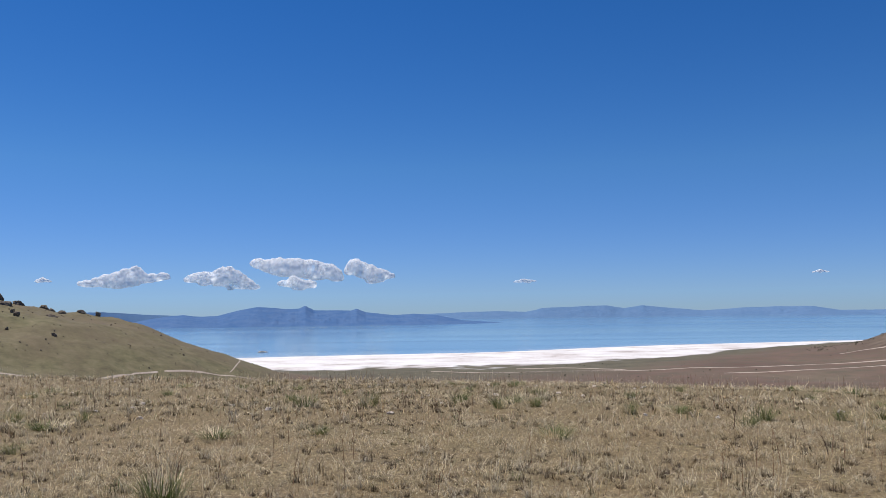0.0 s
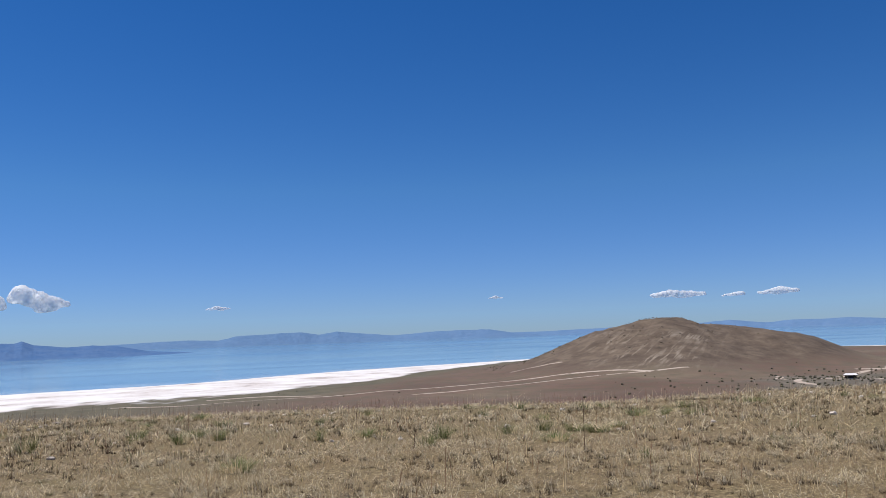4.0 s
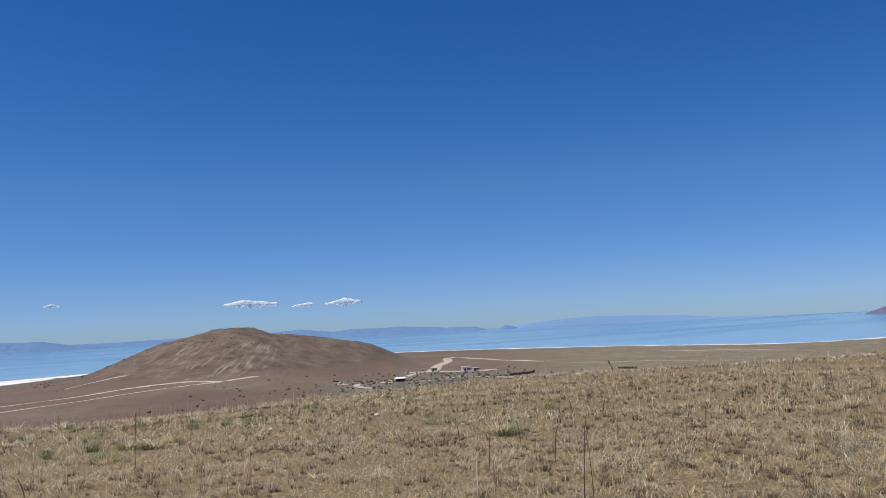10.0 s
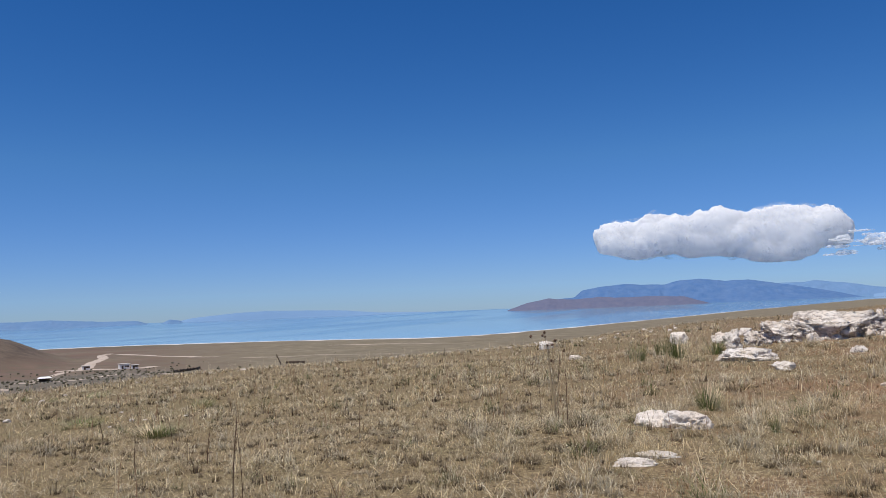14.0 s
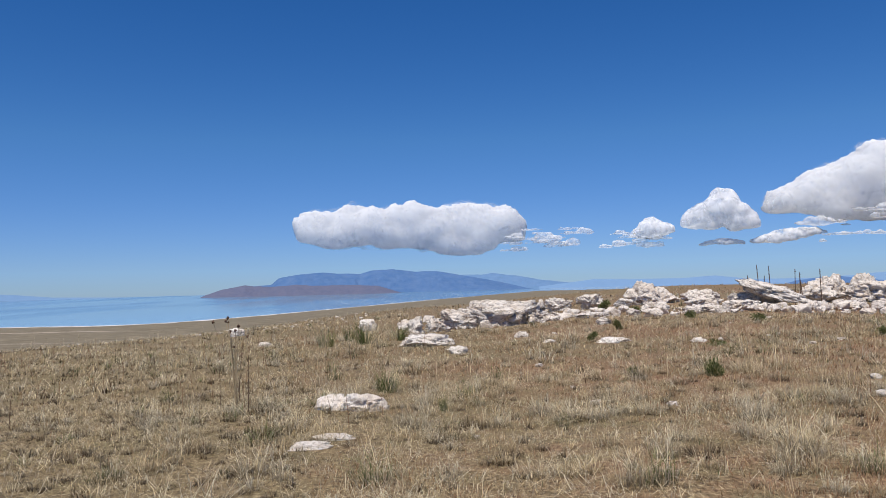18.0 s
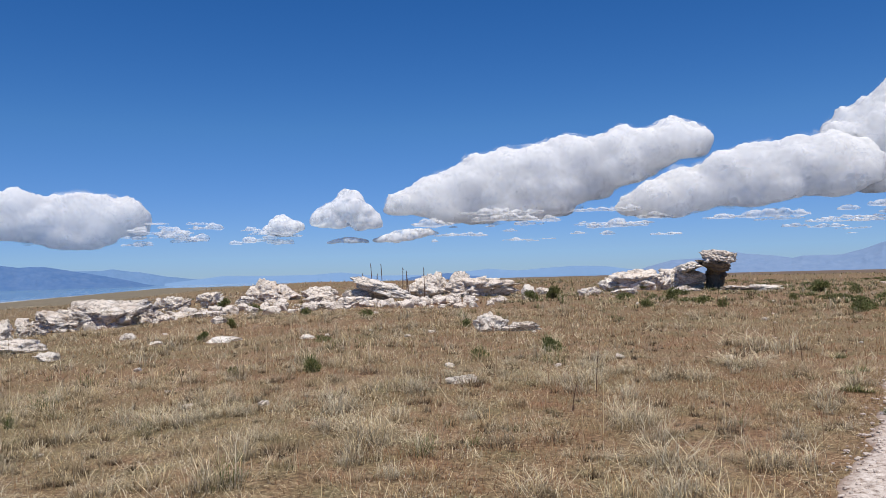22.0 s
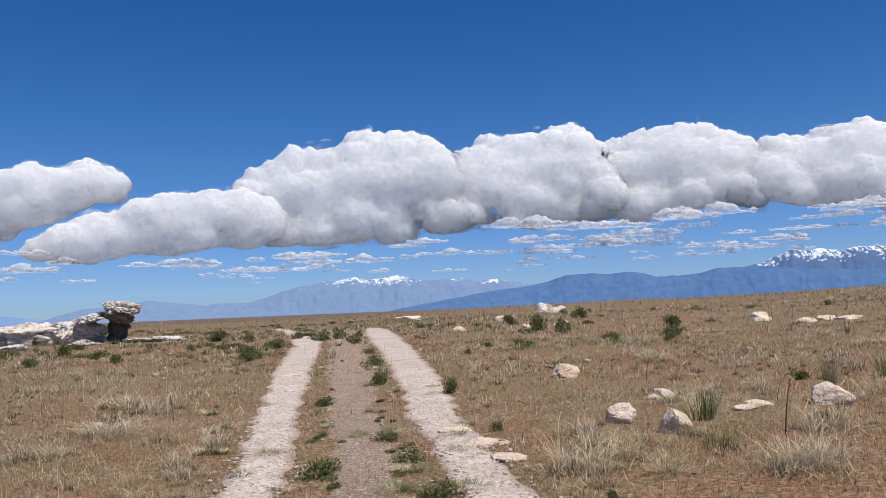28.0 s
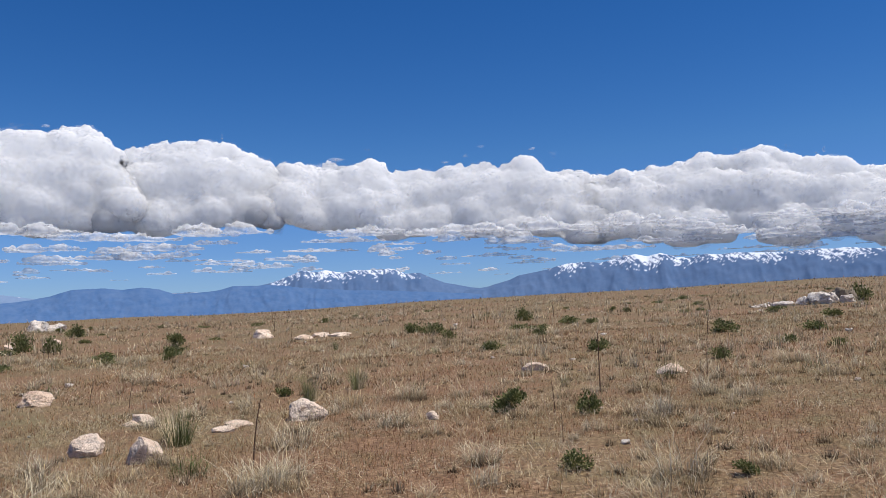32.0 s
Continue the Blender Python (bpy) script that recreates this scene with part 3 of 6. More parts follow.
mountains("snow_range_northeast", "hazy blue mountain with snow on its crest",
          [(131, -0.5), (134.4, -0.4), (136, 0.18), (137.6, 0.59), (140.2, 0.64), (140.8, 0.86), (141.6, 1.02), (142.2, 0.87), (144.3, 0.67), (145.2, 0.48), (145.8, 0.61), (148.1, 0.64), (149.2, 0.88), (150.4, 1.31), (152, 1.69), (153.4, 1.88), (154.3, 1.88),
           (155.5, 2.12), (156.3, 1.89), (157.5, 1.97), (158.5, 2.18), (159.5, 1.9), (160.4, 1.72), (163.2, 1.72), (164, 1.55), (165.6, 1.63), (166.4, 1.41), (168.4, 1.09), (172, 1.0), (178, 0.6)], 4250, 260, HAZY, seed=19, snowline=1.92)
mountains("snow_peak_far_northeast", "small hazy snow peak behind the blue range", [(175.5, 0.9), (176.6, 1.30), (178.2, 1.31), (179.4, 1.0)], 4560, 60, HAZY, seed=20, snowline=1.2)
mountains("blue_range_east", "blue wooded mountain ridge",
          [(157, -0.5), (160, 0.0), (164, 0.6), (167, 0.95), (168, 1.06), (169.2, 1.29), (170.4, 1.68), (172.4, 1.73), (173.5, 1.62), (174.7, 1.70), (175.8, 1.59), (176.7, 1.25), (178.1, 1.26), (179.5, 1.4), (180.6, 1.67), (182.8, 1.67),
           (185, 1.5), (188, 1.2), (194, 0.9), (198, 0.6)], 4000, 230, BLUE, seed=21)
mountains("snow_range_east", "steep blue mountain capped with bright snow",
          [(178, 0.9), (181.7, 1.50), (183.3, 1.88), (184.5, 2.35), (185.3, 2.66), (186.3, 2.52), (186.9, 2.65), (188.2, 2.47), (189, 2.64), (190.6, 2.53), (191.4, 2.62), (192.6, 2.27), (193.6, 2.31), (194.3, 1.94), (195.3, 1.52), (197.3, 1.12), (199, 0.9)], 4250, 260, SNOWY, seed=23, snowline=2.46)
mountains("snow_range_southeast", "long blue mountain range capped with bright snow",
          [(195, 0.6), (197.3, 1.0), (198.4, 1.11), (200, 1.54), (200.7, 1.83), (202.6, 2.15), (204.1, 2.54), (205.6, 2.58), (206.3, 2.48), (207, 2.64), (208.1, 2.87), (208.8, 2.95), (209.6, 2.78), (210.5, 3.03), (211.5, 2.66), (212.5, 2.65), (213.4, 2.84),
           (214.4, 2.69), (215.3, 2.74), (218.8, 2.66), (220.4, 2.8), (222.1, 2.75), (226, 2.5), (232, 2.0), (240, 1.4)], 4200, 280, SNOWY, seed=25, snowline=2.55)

# ---------------------------------------------------------------- clouds
def ico(level):
    bm = bmesh.new()
    bmesh.ops.create_icosphere(bm, subdivisions=level, radius=1.0)
    v = np.array([p.co[:] for p in bm.verts])
    f = np.array([[q.index for q in p.verts] for p in bm.faces])
    bm.free()
    return v, f


ICO = {k: ico(k) for k in (1, 2, 3, 4, 5)}
CLOUD_R = 4720.0
DEG = CLOUD_R * math.pi / 180


def fused(puffs, size, grain, dist, material, swell=0.0, relax=0, heap=0.0, name="cloud", parent=None, squash=0.95, wide=1.12):
    """Rounded puffs (bearing, angle, radius, depth) melted into one skin that bulges like a cauliflower on its upper side."""
    V, F, n = [], [], 0
    for b, e, s, back in puffs:
        v, f = ICO[3 if s > 0.25 else 2]
        r = dist + back * DEG * size
        a = math.radians(b)
        c = np.array([r * math.sin(a), r * math.cos(a), 1.5 + r * math.tan(math.radians(e))])
        w = v * np.array([wide, wide, squash]) * (s + swell) * DEG
        low = -0.45 * s * DEG
        w[:, 2] = np.where(w[:, 2] < low, low + (w[:, 2] - low) * 0.2, w[:, 2])
        V.append(w + c), F.append(f + n)
        n += len(v)
    ob = mesh_object(name, np.concatenate(V), np.concatenate(F), material, parent, smooth=True)
    fuse = ob.modifiers.new("fuse", "REMESH")
    fuse.mode, fuse.voxel_size, fuse.use_smooth_shade = "VOXEL", grain * DEG, True
    if relax:
        calm = ob.modifiers.new("calm", "SMOOTH")
        calm.factor, calm.iterations = 0.5, relax
    done = bpy.data.meshes.new_from_object(ob.evaluated_get(bpy.context.evaluated_depsgraph_get()))
    ob.modifiers.clear()
    raw, ob.data = ob.data, done
    bpy.data.meshes.remove(raw)
    me = ob.data
    co, nor = np.empty(len(me.vertices) * 3, np.float32), np.empty(len(me.vertices) * 3, np.float32)
    me.vertices.foreach_get("co", co), me.vertex_normals.foreach_get("vector", nor)
    co, nor = co.reshape(-1, 3).astype(float), nor.reshape(-1, 3).astype(float)
    g = size * DEG
    if heap:
        up = 0.30 + 0.70 * np.clip(0.25 + 0.9 * nor[:, 2], 0, 1)
        lumps = np.abs(fbm(co / (0.9 * g), 2, 300, 0.5)) * 0.8 + np.abs(fbm(co / (0.34 * g), 3, 306, 0.6)) * 0.75 - 0.25
        co = co + nor * (g * heap * up * lumps + (g * 0.07 * up * fbm(co / (0.14 * g), 4, 310, 0.62) if size > 0.7 else 0.0))[:, None]
        me.vertices.foreach_set("co", co.astype(np.float32).ravel())
    me.polygons.foreach_set("use_smooth", np.ones(len(me.polygons), bool))
    me.update()
    return ob, co


def cloud(label, tops, bases, size, seed, grain=0.165, fill=1.0, dist=CLOUD_R, torn=0.05, rake=0.0):
    """A cumulus: its upper and lower edge as pairs of bearing and angle; puffs of about size degrees heap up between them."""
    rng = np.random.RandomState(seed)
    tp, bs = np.array(tops, float), np.array(bases, float)
    span = tp[-1, 0] - tp[0, 0]
    bb = np.arange(tp[0, 0], tp[-1, 0] + 0.02, 0.02 + 0.04 * size)
    rag = lambda k, w: fbm(np.stack([bb / w, 0 * bb + seed, 0 * bb + k], -1), 4, 350 + k, 0.6)
    thick = np.interp(bb, tp[:, 0], tp[:, 1]) - np.interp(bb, bs[:, 0], bs[:, 1])
    wild = 1.5 if size > 0.7 else 2.0
    up, down = np.minimum(0.32 * wild * size, 0.5 * thick) * rag(1, 0.8 * size), np.minimum(0.35 * wild * size, 0.45 * thick) * rag(2, 1.6 * size)
    tp, bs = np.stack([bb, np.interp(bb, tp[:, 0], tp[:, 1]) + up], -1), np.stack([bb, np.interp(bb, bs[:, 0], bs[:, 1]) + down], -1)
    puffs = []
    b = tp[0, 0]
    while b < tp[-1, 0]:                     # puffs along the upper edge
        hi, lo = np.interp(b, tp[:, 0], tp[:, 1]), np.interp(b, bs[:, 0], bs[:, 1])
        s = min(size * rng.uniform(0.22, 0.8), 0.5 * (hi - lo) + 0.02)
        puffs.append((b, hi - s * rng.uniform(0.8, 1.15), s, rng.uniform(-0.4, 0.4) + rake * (hi - s - lo) / size))
        b += s * rng.uniform(0.45, 0.85)
    for _ in range(int(fill * (14 if size > 0.7 else 15) * span / size)):     # the mass below it
        b = rng.uniform(tp[0, 0], tp[-1, 0])
        hi, lo = np.interp(b, tp[:, 0], tp[:, 1]), np.interp(b, bs[:, 0], bs[:, 1])
        s = min(size * rng.uniform(0.35, 1.15), 0.5 * (hi - lo) + 0.02)
        e = rng.uniform(lo + 0.4 * s, max(hi - s, lo + 0.45 * s))
        puffs.append((b, e, s, rng.uniform(-0.75, 0.3) * min(1.0, 0.5 * (hi - lo)) + rake * (e - lo) / size))
    for b in np.arange(tp[0, 0], tp[-1, 0], 0.3 * size):     # a core that holds it together
        hi, lo = np.interp(b, tp[:, 0], tp[:, 1]), np.interp(b, bs[:, 0], bs[:, 1])
        puffs.append((b, 0.5 * (hi + lo), max(0.3 * (hi - lo), 0.2 * size), rake * 0.5 * (hi - lo) / size))
    big = size > 0.7
    ob, co = fused(puffs, size, grain, dist, CLOUD if big else PUFF, 0.0, 14 if big else 1, 0.34)
    tagged(ob, label, "cloud", "clouds")
    if not big:
        ob.data.attributes.new("thin", "FLOAT", "POINT").data.foreach_set("value", np.clip(torn + 0.9 * fbm(co / (1.2 * size * DEG), 2, 345), -0.2, 1.2).astype(np.float32))
    # thin torn vapour round the body, with shreds that have come loose
    if big:
        for _ in range(int(2.2 * span)):
            k = rng.randint(len(bb))
            s = size * rng.uniform(0.06, 0.22)
            e = tp[k, 1] + s * rng.uniform(0.0, 1.5) if rng.uniform() < 0.55 else bs[k, 1] - s * rng.uniform(-0.5, 1.5)
            puffs += [(bb[k] + q * s * 1.2, e + rng.normal() * 0.4 * s, s * rng.uniform(0.5, 1.1), 0.0) for q in range(rng.randint(1, 5))]
    for swell, thin in ((0.03, 0.40), (0.09, 0.70)) if big else ((0.16, 0.45),):
        veil, pc = fused(puffs, size, grain * 2.2, dist, VAPOUR if big else PUFF, swell * size, 2, 0.22, "wisp", ob)
        edge = thin + 0.9 * fbm(pc / (1.3 * size * DEG), 3, 330) + (0.2 if big else 0.0) * np.clip((pc[:, 2] - co[:, 2].mean()) / (np.ptp(co[:, 2]) + 1), -0.5, 1)
        veil.data.attributes.new("thin", "FLOAT", "POINT").data.foreach_set("value", np.clip(edge, -0.2, 1.3).astype(np.float32))
        tagged(veil, "thin torn edge of white vapour", kind="stuff")
    return ob


def flat_cloud(label, b, e, w, h, seed, dist):
    """A small fair-weather cloud: a few bulges over a level base."""
    rng = np.random.RandomState(seed)
    puffs = []
    for _ in range(int(5 + 5 * w / h * 0.35 + 3 * rng.uniform())):
        x = rng.uniform(-1, 1)
        s = h * rng.uniform(0.22, 0.62) * (1.05 - 0.6 * abs(x)) * (1.0 if rng.uniform() < 0.7 else 0.5)
        puffs.append((b + x * w, e + s * rng.uniform(0.3, 0.75), s, rng.uniform(-0.5, 0.5)))
    puffs += [(b + x * w, e + 0.14 * h, (0.28 - 0.12 * abs(x)) * h, 0.0) for x in np.linspace(-0.9, 0.9, int(5 + 7 * w / h))]
    ob, co = fused(puffs, h * 1.3, max(0.05, 0.15 * h), dist, FLAT, 0.0, 2, 0.34, squash=0.8, wide=1.6)
    ob.data.attributes.new("thin", "FLOAT", "POINT").data.foreach_set("value", np.clip(0.15 + 0.8 * fbm(co / (1.0 * h * DEG), 2, 340 + seed % 9), -0.3, 0.9).astype(np.float32))
    return tagged(ob, label, "cloud", "clouds")


cloud("white cumulus cloud with a flat grey base", [(85.4, 4.3), (86, 5.4), (87.6, 5.7), (89.8, 5.9), (92.1, 5.7), (93.5, 6.15), (94.7, 5.6), (96.9, 5.95), (98.5, 5.8), (100.7, 5.5), (101.3, 4.3)],
      [(85.4, 4.1), (86.5, 3.15), (89, 2.95), (92.9, 2.75), (95.2, 2.3), (97.6, 2.3), (100.4, 2.9), (101.3, 4.0)], 0.9, 1)
cloud("long white cumulus rising in towers, grey below", [(117.6, 5.0), (119, 6.0), (120.5, 6.7), (123.2, 8.0), (125, 8.4), (128.6, 9.2), (130.5, 9.3), (133, 9.6), (135.5, 9.9), (138.4, 10.1), (139.9, 9.6), (140.5, 8.7)],
      [(117.6, 4.5), (122.7, 3.7), (128, 3.7), (132, 4.4), (134.8, 5.5), (137.2, 7.1), (139.2, 7.7), (140.5, 8.4)], 1.15, 2)
cloud("low white shoulder of a broad cumulus bank", [(134.2, 4.6), (134.8, 5.1), (136.7, 6.0), (139.4, 6.95), (142.6, 8.1), (145, 8.4), (147.5, 8.4), (149.5, 8.2)], [(134.2, 4.1), (137.7, 3.65), (144, 4.25), (149.5, 4.4)], 1.1, 3, dist=4560.0)
cloud("broad white cumulus tower with shaded base", [(147.8, 7.6), (148.5, 10.0), (151.4, 11.1), (154.6, 11.45), (155.7, 12.3), (158.3, 12.5), (160.8, 12.1), (162.5, 10.7), (163.2, 9.0)], [(147.8, 4.4), (153, 4.4), (158.4, 4.6), (163.2, 5.2)], 1.4, 31, rake=0.25)
cloud("tall white cumulus with a grey shaded flank", [(161.5, 9.6), (163.2, 10.9), (165.2, 11.6), (168.5, 11.95), (170.3, 12.2), (171.3, 12.1), (173, 11.0), (173.8, 9.4)], [(161.5, 5.1), (164.5, 5.2), (170.6, 5.5), (173.8, 5.5)], 1.35, 33, rake=0.5)
cloud("tall white cumulus leaning over the bank", [(172.2, 9.0), (173.9, 10.8), (176.5, 11.5), (180.4, 11.6), (182.3, 10.9), (183.4, 9.6)], [(172.2, 5.6), (178, 5.6), (183.4, 5.8)], 1.2, 34, rake=0.7)
cloud("long white cumulus bank with shaded base", [(181.5, 8.9), (184, 10.0), (186.4, 10.1), (188.5, 10.5), (191, 10.35), (192.9, 9.5), (195, 9.9), (197.5, 10.5), (199.4, 10.7), (202.6, 10.05), (205, 9.2), (206.6, 8.6)],
      [(181.5, 5.8), (185, 5.7), (192, 4.9), (200, 4.8), (206.6, 4.2)], 1.2, 35, rake=0.9)
cloud("long white cumulus bank with shaded base", [(205, 8.2), (206.8, 8.7), (209.3, 8.9), (211, 9.0), (213.9, 9.65), (217.4, 9.6), (220.2, 9.0), (222.4, 8.3), (224.6, 7.6), (228, 7.2), (236, 6)],
      [(205, 4.3), (208, 4.0), (215, 3.5), (224, 2.9), (236, 2.8)], 1.2, 36, rake=0.9)
for lab, tops, bases, s, sd in [
        ("small rounded white cloud", [(109.3, 3.6), (110.3, 4.5), (111.6, 3.9)], [(109.3, 3.4), (110.5, 2.9), (111.6, 3.3)], 0.55, 4),
        ("small white cumulus puff", [(112.6, 4.1), (113.2, 5.0), (114.3, 5.3), (114.7, 6.2), (115.5, 6.1), (115.9, 5.2), (116.5, 4.9), (117, 4.2)], [(112.6, 3.7), (115, 3.1), (117, 3.6)], 0.6, 5),
        ("scattered white cumulus low over the lake", [(-24.4, 2.4), (-22.5, 2.9), (-21, 3.5), (-20.4, 2.9), (-19, 3.1)], [(-24.4, 2.2), (-22, 2.0), (-19, 2.6)], 0.36, 6),
        ("scattered white cumulus low over the lake", [(-17.8, 2.7), (-17, 3.1), (-16, 3.1), (-15.2, 3.5), (-14.4, 3.2), (-13, 2.2)], [(-17.8, 2.5), (-15, 2.0), (-13, 2.0)], 0.32, 7),
        ("white cumulus with a grey base", [(-13.4, 3.9), (-11.5, 4.1), (-9.5, 4.0), (-8, 3.6), (-7.2, 2.8)], [(-13.4, 3.6), (-11.5, 3.0), (-9.5, 2.6), (-7.2, 2.6)], 0.5, 8),
        ("small white cloud under a larger cumulus", [(-11.6, 2.4), (-10.5, 2.8), (-9.2, 2.5)], [(-11.6, 2.2), (-10.2, 1.9), (-9.2, 2.2)], 0.36, 12),
        ("small white cumulus with a grey base", [(-6.8, 3.2), (-6.4, 4.1), (-5, 3.4), (-3.6, 2.9)], [(-6.8, 3.0), (-5, 2.4), (-3.6, 2.6)], 0.45, 9),
        ("thin white cloud low over the hill", [(36, 2.25), (37.2, 2.5), (39.5, 2.3)], [(36, 2.1), (38, 1.95), (39.5, 2.1)], 0.18, 10),
        ("thin white cloud low over the hill", [(40.6, 2.0), (41.6, 2.2), (42, 2.2)], [(40.6, 1.95), (42, 1.95)], 0.16, 11),
        ("thin white cloud low over the hill", [(42.9, 2.1), (44.2, 2.4), (45.3, 2.2)], [(42.9, 2.0), (44, 1.9), (45.3, 2.0)], 0.18, 13),
        ("tiny white cloud far over the lake", [(5.0, 2.3), (5.6, 2.5), (6.6, 2.35)], [(5.0, 2.25), (6, 2.2), (6.6, 2.3)], 0.12, 14),
        ("tiny white cloud far over the lake", [(24.7, 2.5), (25.2, 2.62), (25.7, 2.5)], [(24.7, 2.45), (25.7, 2.45)], 0.1, 15),
        ("tiny white cloud far over the lake", [(-27, 2.5), (-26.6, 2.7), (-26.1, 2.5)], [(-27, 2.4), (-26.1, 2.4)], 0.14, 16),
        ("flat white cloud under the cumulus bank", [(113.5, 2.5), (115, 2.85), (116.3, 2.6)], [(113.5, 2.4), (116.3, 2.4)], 0.2, 17),
        ("flat white cloud under the cumulus bank", [(116.8, 2.6), (118.5, 3.2), (120.5, 3.3), (121.3, 3.0)], [(116.8, 2.45), (119, 2.4), (121.3, 2.9)], 0.3, 18)]:
    cloud(lab, tops, bases, s * 0.9, sd, grain=max(0.035, s * 0.11), fill=0.6, dist=4480.0 if sd == 12 else 4640.0, torn=0.05 if sd in (4, 5) else 0.22)
# the field of small flat clouds beneath the bank
deal = random.Random(7)
for i in range(190):
    far = deal.random() ** 0.75
    b, e = (deal.uniform(121, 226) if i % 3 else deal.uniform(172, 228)), 1.9 + 3.4 * far
    if b < 160:
        e = 1.9 + (e - 1.9) * 0.68
    w, h = deal.uniform(0.5, 2.3) * (0.5 + 1.1 * far), deal.uniform(0.4, 1.0) * (0.22 + 0.85 * far)
    flat_cloud("small flat white cloud below the cumulus bank", b, e, w, h, 100 + i, 4400.0 + 60 * far)
for i in range(38):                         # torn patches trailing from the northern cumulus
    k = deal.random()
    flat_cloud("torn patch of thin white cloud", 100.5 + 10.5 * k, 2.3 + 1.7 * deal.random() * (1.1 - 0.5 * k), deal.uniform(0.3, 1.1), deal.uniform(0.2, 0.6), 500 + i, 4620.0)
for i in range(10):
    flat_cloud("torn patch of thin white cloud", deal.uniform(111, 133), deal.uniform(2.1, 3.4), deal.uniform(0.25, 0.7), deal.uniform(0.12, 0.32), 440 + i, 4620.0)


# ---------------------------------------------------------------- rocks
def cracks(q, seed):
    """Broken blocks: how far each place lies from the nearest joint, and a chance number for each block."""
    base = np.floor(q).astype(np.int64)
    near, second, mark = np.full(len(q), 9.0), np.full(len(q), 9.0), np.zeros(len(q))
    for i, j, k in [(i, j, k) for i in (-1, 0, 1) for j in (-1, 0, 1) for k in (-1, 0, 1)]:
        cx, cy, cz = base[:, 0] + i, base[:, 1] + j, base[:, 2] + k
        seat = np.stack([c + 0.5 + 0.45 * lattice(cx, cy, cz, seed + q) for q, c in enumerate((cx, cy, cz))], -1)
        d = np.linalg.norm(q - seat, axis=1)
        closer = d < near
        second = np.where(closer, near, np.minimum(second, d))
        mark = np.where(closer, 0.5 + 0.5 * lattice(cx, cy, cz, seed + 3), mark)
        near = np.where(closer, d, near)
    return second - near, mark


def rock_mesh(w, d, h, seed, level=4, crag=0.5, strata=0.0, boxy=3.0, sunk=0.24, blocks=0.0):
    """A weathered boulder about w by d by h, sunk a little into the ground."""
    v, f = ICO[level]
    k = (np.abs(v) ** boxy).sum(1) ** (-1 / boxy)
    p = v * k[:, None] * 0.5
    rng = np.random.RandomState(seed)
    for _ in range(17):                    # broken faces
        way = rng.normal(size=3) * np.array([1, 1, 0.8])
        way /= np.linalg.norm(way)
        over = np.maximum(p @ way - rng.uniform(0.28, 0.47), 0)
        p = p - way * (over * 0.97)[:, None]
    q = p * 2.0 + rng.uniform(-50, 50, 3)
    lump = fbm(q * np.array([1.3, 1.3, 1.6]), 3, seed % 50)
    edge = fbm(q * 2.6 + 0.4 * lump[:, None], 4, 60 + seed % 40, 0.55, True)
    pit = np.minimum(fbm(q * 6.5, 3, 90 + seed % 40), 0)
    p = p * (1 + 0.13 * lump + crag * 0.17 * (edge - 0.2) + crag * 0.40 * pit + crag * 0.05 * fbm(q * 14, 2, 33))[:, None]
    if blocks:                             # joints that split the rock into blocks
        size = np.array([w, d, h]) / max(0.5 * (w * h) ** 0.5, 0.2)
        gap, mark = cracks(p * size * 1.25 + 0.25 * lump[:, None] + rng.uniform(-9, 9, 3), seed)
        p = p * (1 + blocks * (0.20 * (mark - 0.5) - 0.26 * np.clip(1 - gap / 0.17, 0, 1) ** 0.7))[:, None]
        gap, mark = cracks(p * size * 3.1 + rng.uniform(-9, 9, 3), seed + 7)
        p = p * (1 + blocks * (0.07 * (mark - 0.5) - 0.08 * np.clip(1 - gap / 0.2, 0, 1)))[:, None]
    if strata:
        lay = np.sin(p[:, 2] * 13 + 4.0 * p[:, 0] + 5.0 * fbm(q * 1.2, 3, 7))
        p[:, :2] *= (1 + strata * 0.13 * np.sign(lay) * np.abs(lay) ** 0.6 * (0.4 + 0.6 * (lump > 0)))[:, None]
    a = rng.uniform(-0.5, 0.5)
    c, s = math.cos(a), math.sin(a)
    p = np.stack([p[:, 0] * c - p[:, 1] * s, p[:, 0] * s + p[:, 1] * c, p[:, 2]], -1)
    p = p / np.array([np.ptp(p[:, 0]), np.ptp(p[:, 1]), np.ptp(p[:, 2])])
    p[:, 2] -= p[:, 2].min() + sunk
    return p * np.array([w, d, h / (1 - sunk)]), f


def rock(b, r, w, h, seed, label, level=4, crag=0.6, strata=0.0, depth=0.8, boxy=3.0, lean=0.0, name="rock", material=None, lift=0.0, blocks=0.0):
    if h < 0.45 * w and r < 60 and not blocks:
        h, depth, boxy = h * 0.75, depth * 1.1, min(boxy, 2.3)
    if b > 158 and r > 20 and "skyline" not in label and "crest" not in label:
        h = 0.55 * h
    h = min(h, 1.05 * w)
    v, f = rock_mesh(w, max(w * depth, 0.6 * h), h, seed, level, crag, strata, boxy, 0.48 if h < 0.45 * w and not blocks else 0.26, blocks)
    ob = mesh_object(name, v, f, material or ROCK, smooth=True)
    base = at(b, r + 0.3 * w)
    ob.matrix_basis = Matrix.Translation((base.x, base.y, base.z + lift)) @ Matrix.Rotation(radians(-b), 4, "Z") @ Matrix.Rotation(radians(lean), 4, "Y")
    return tagged(ob, label, "rock", "pale rocks in the meadow")


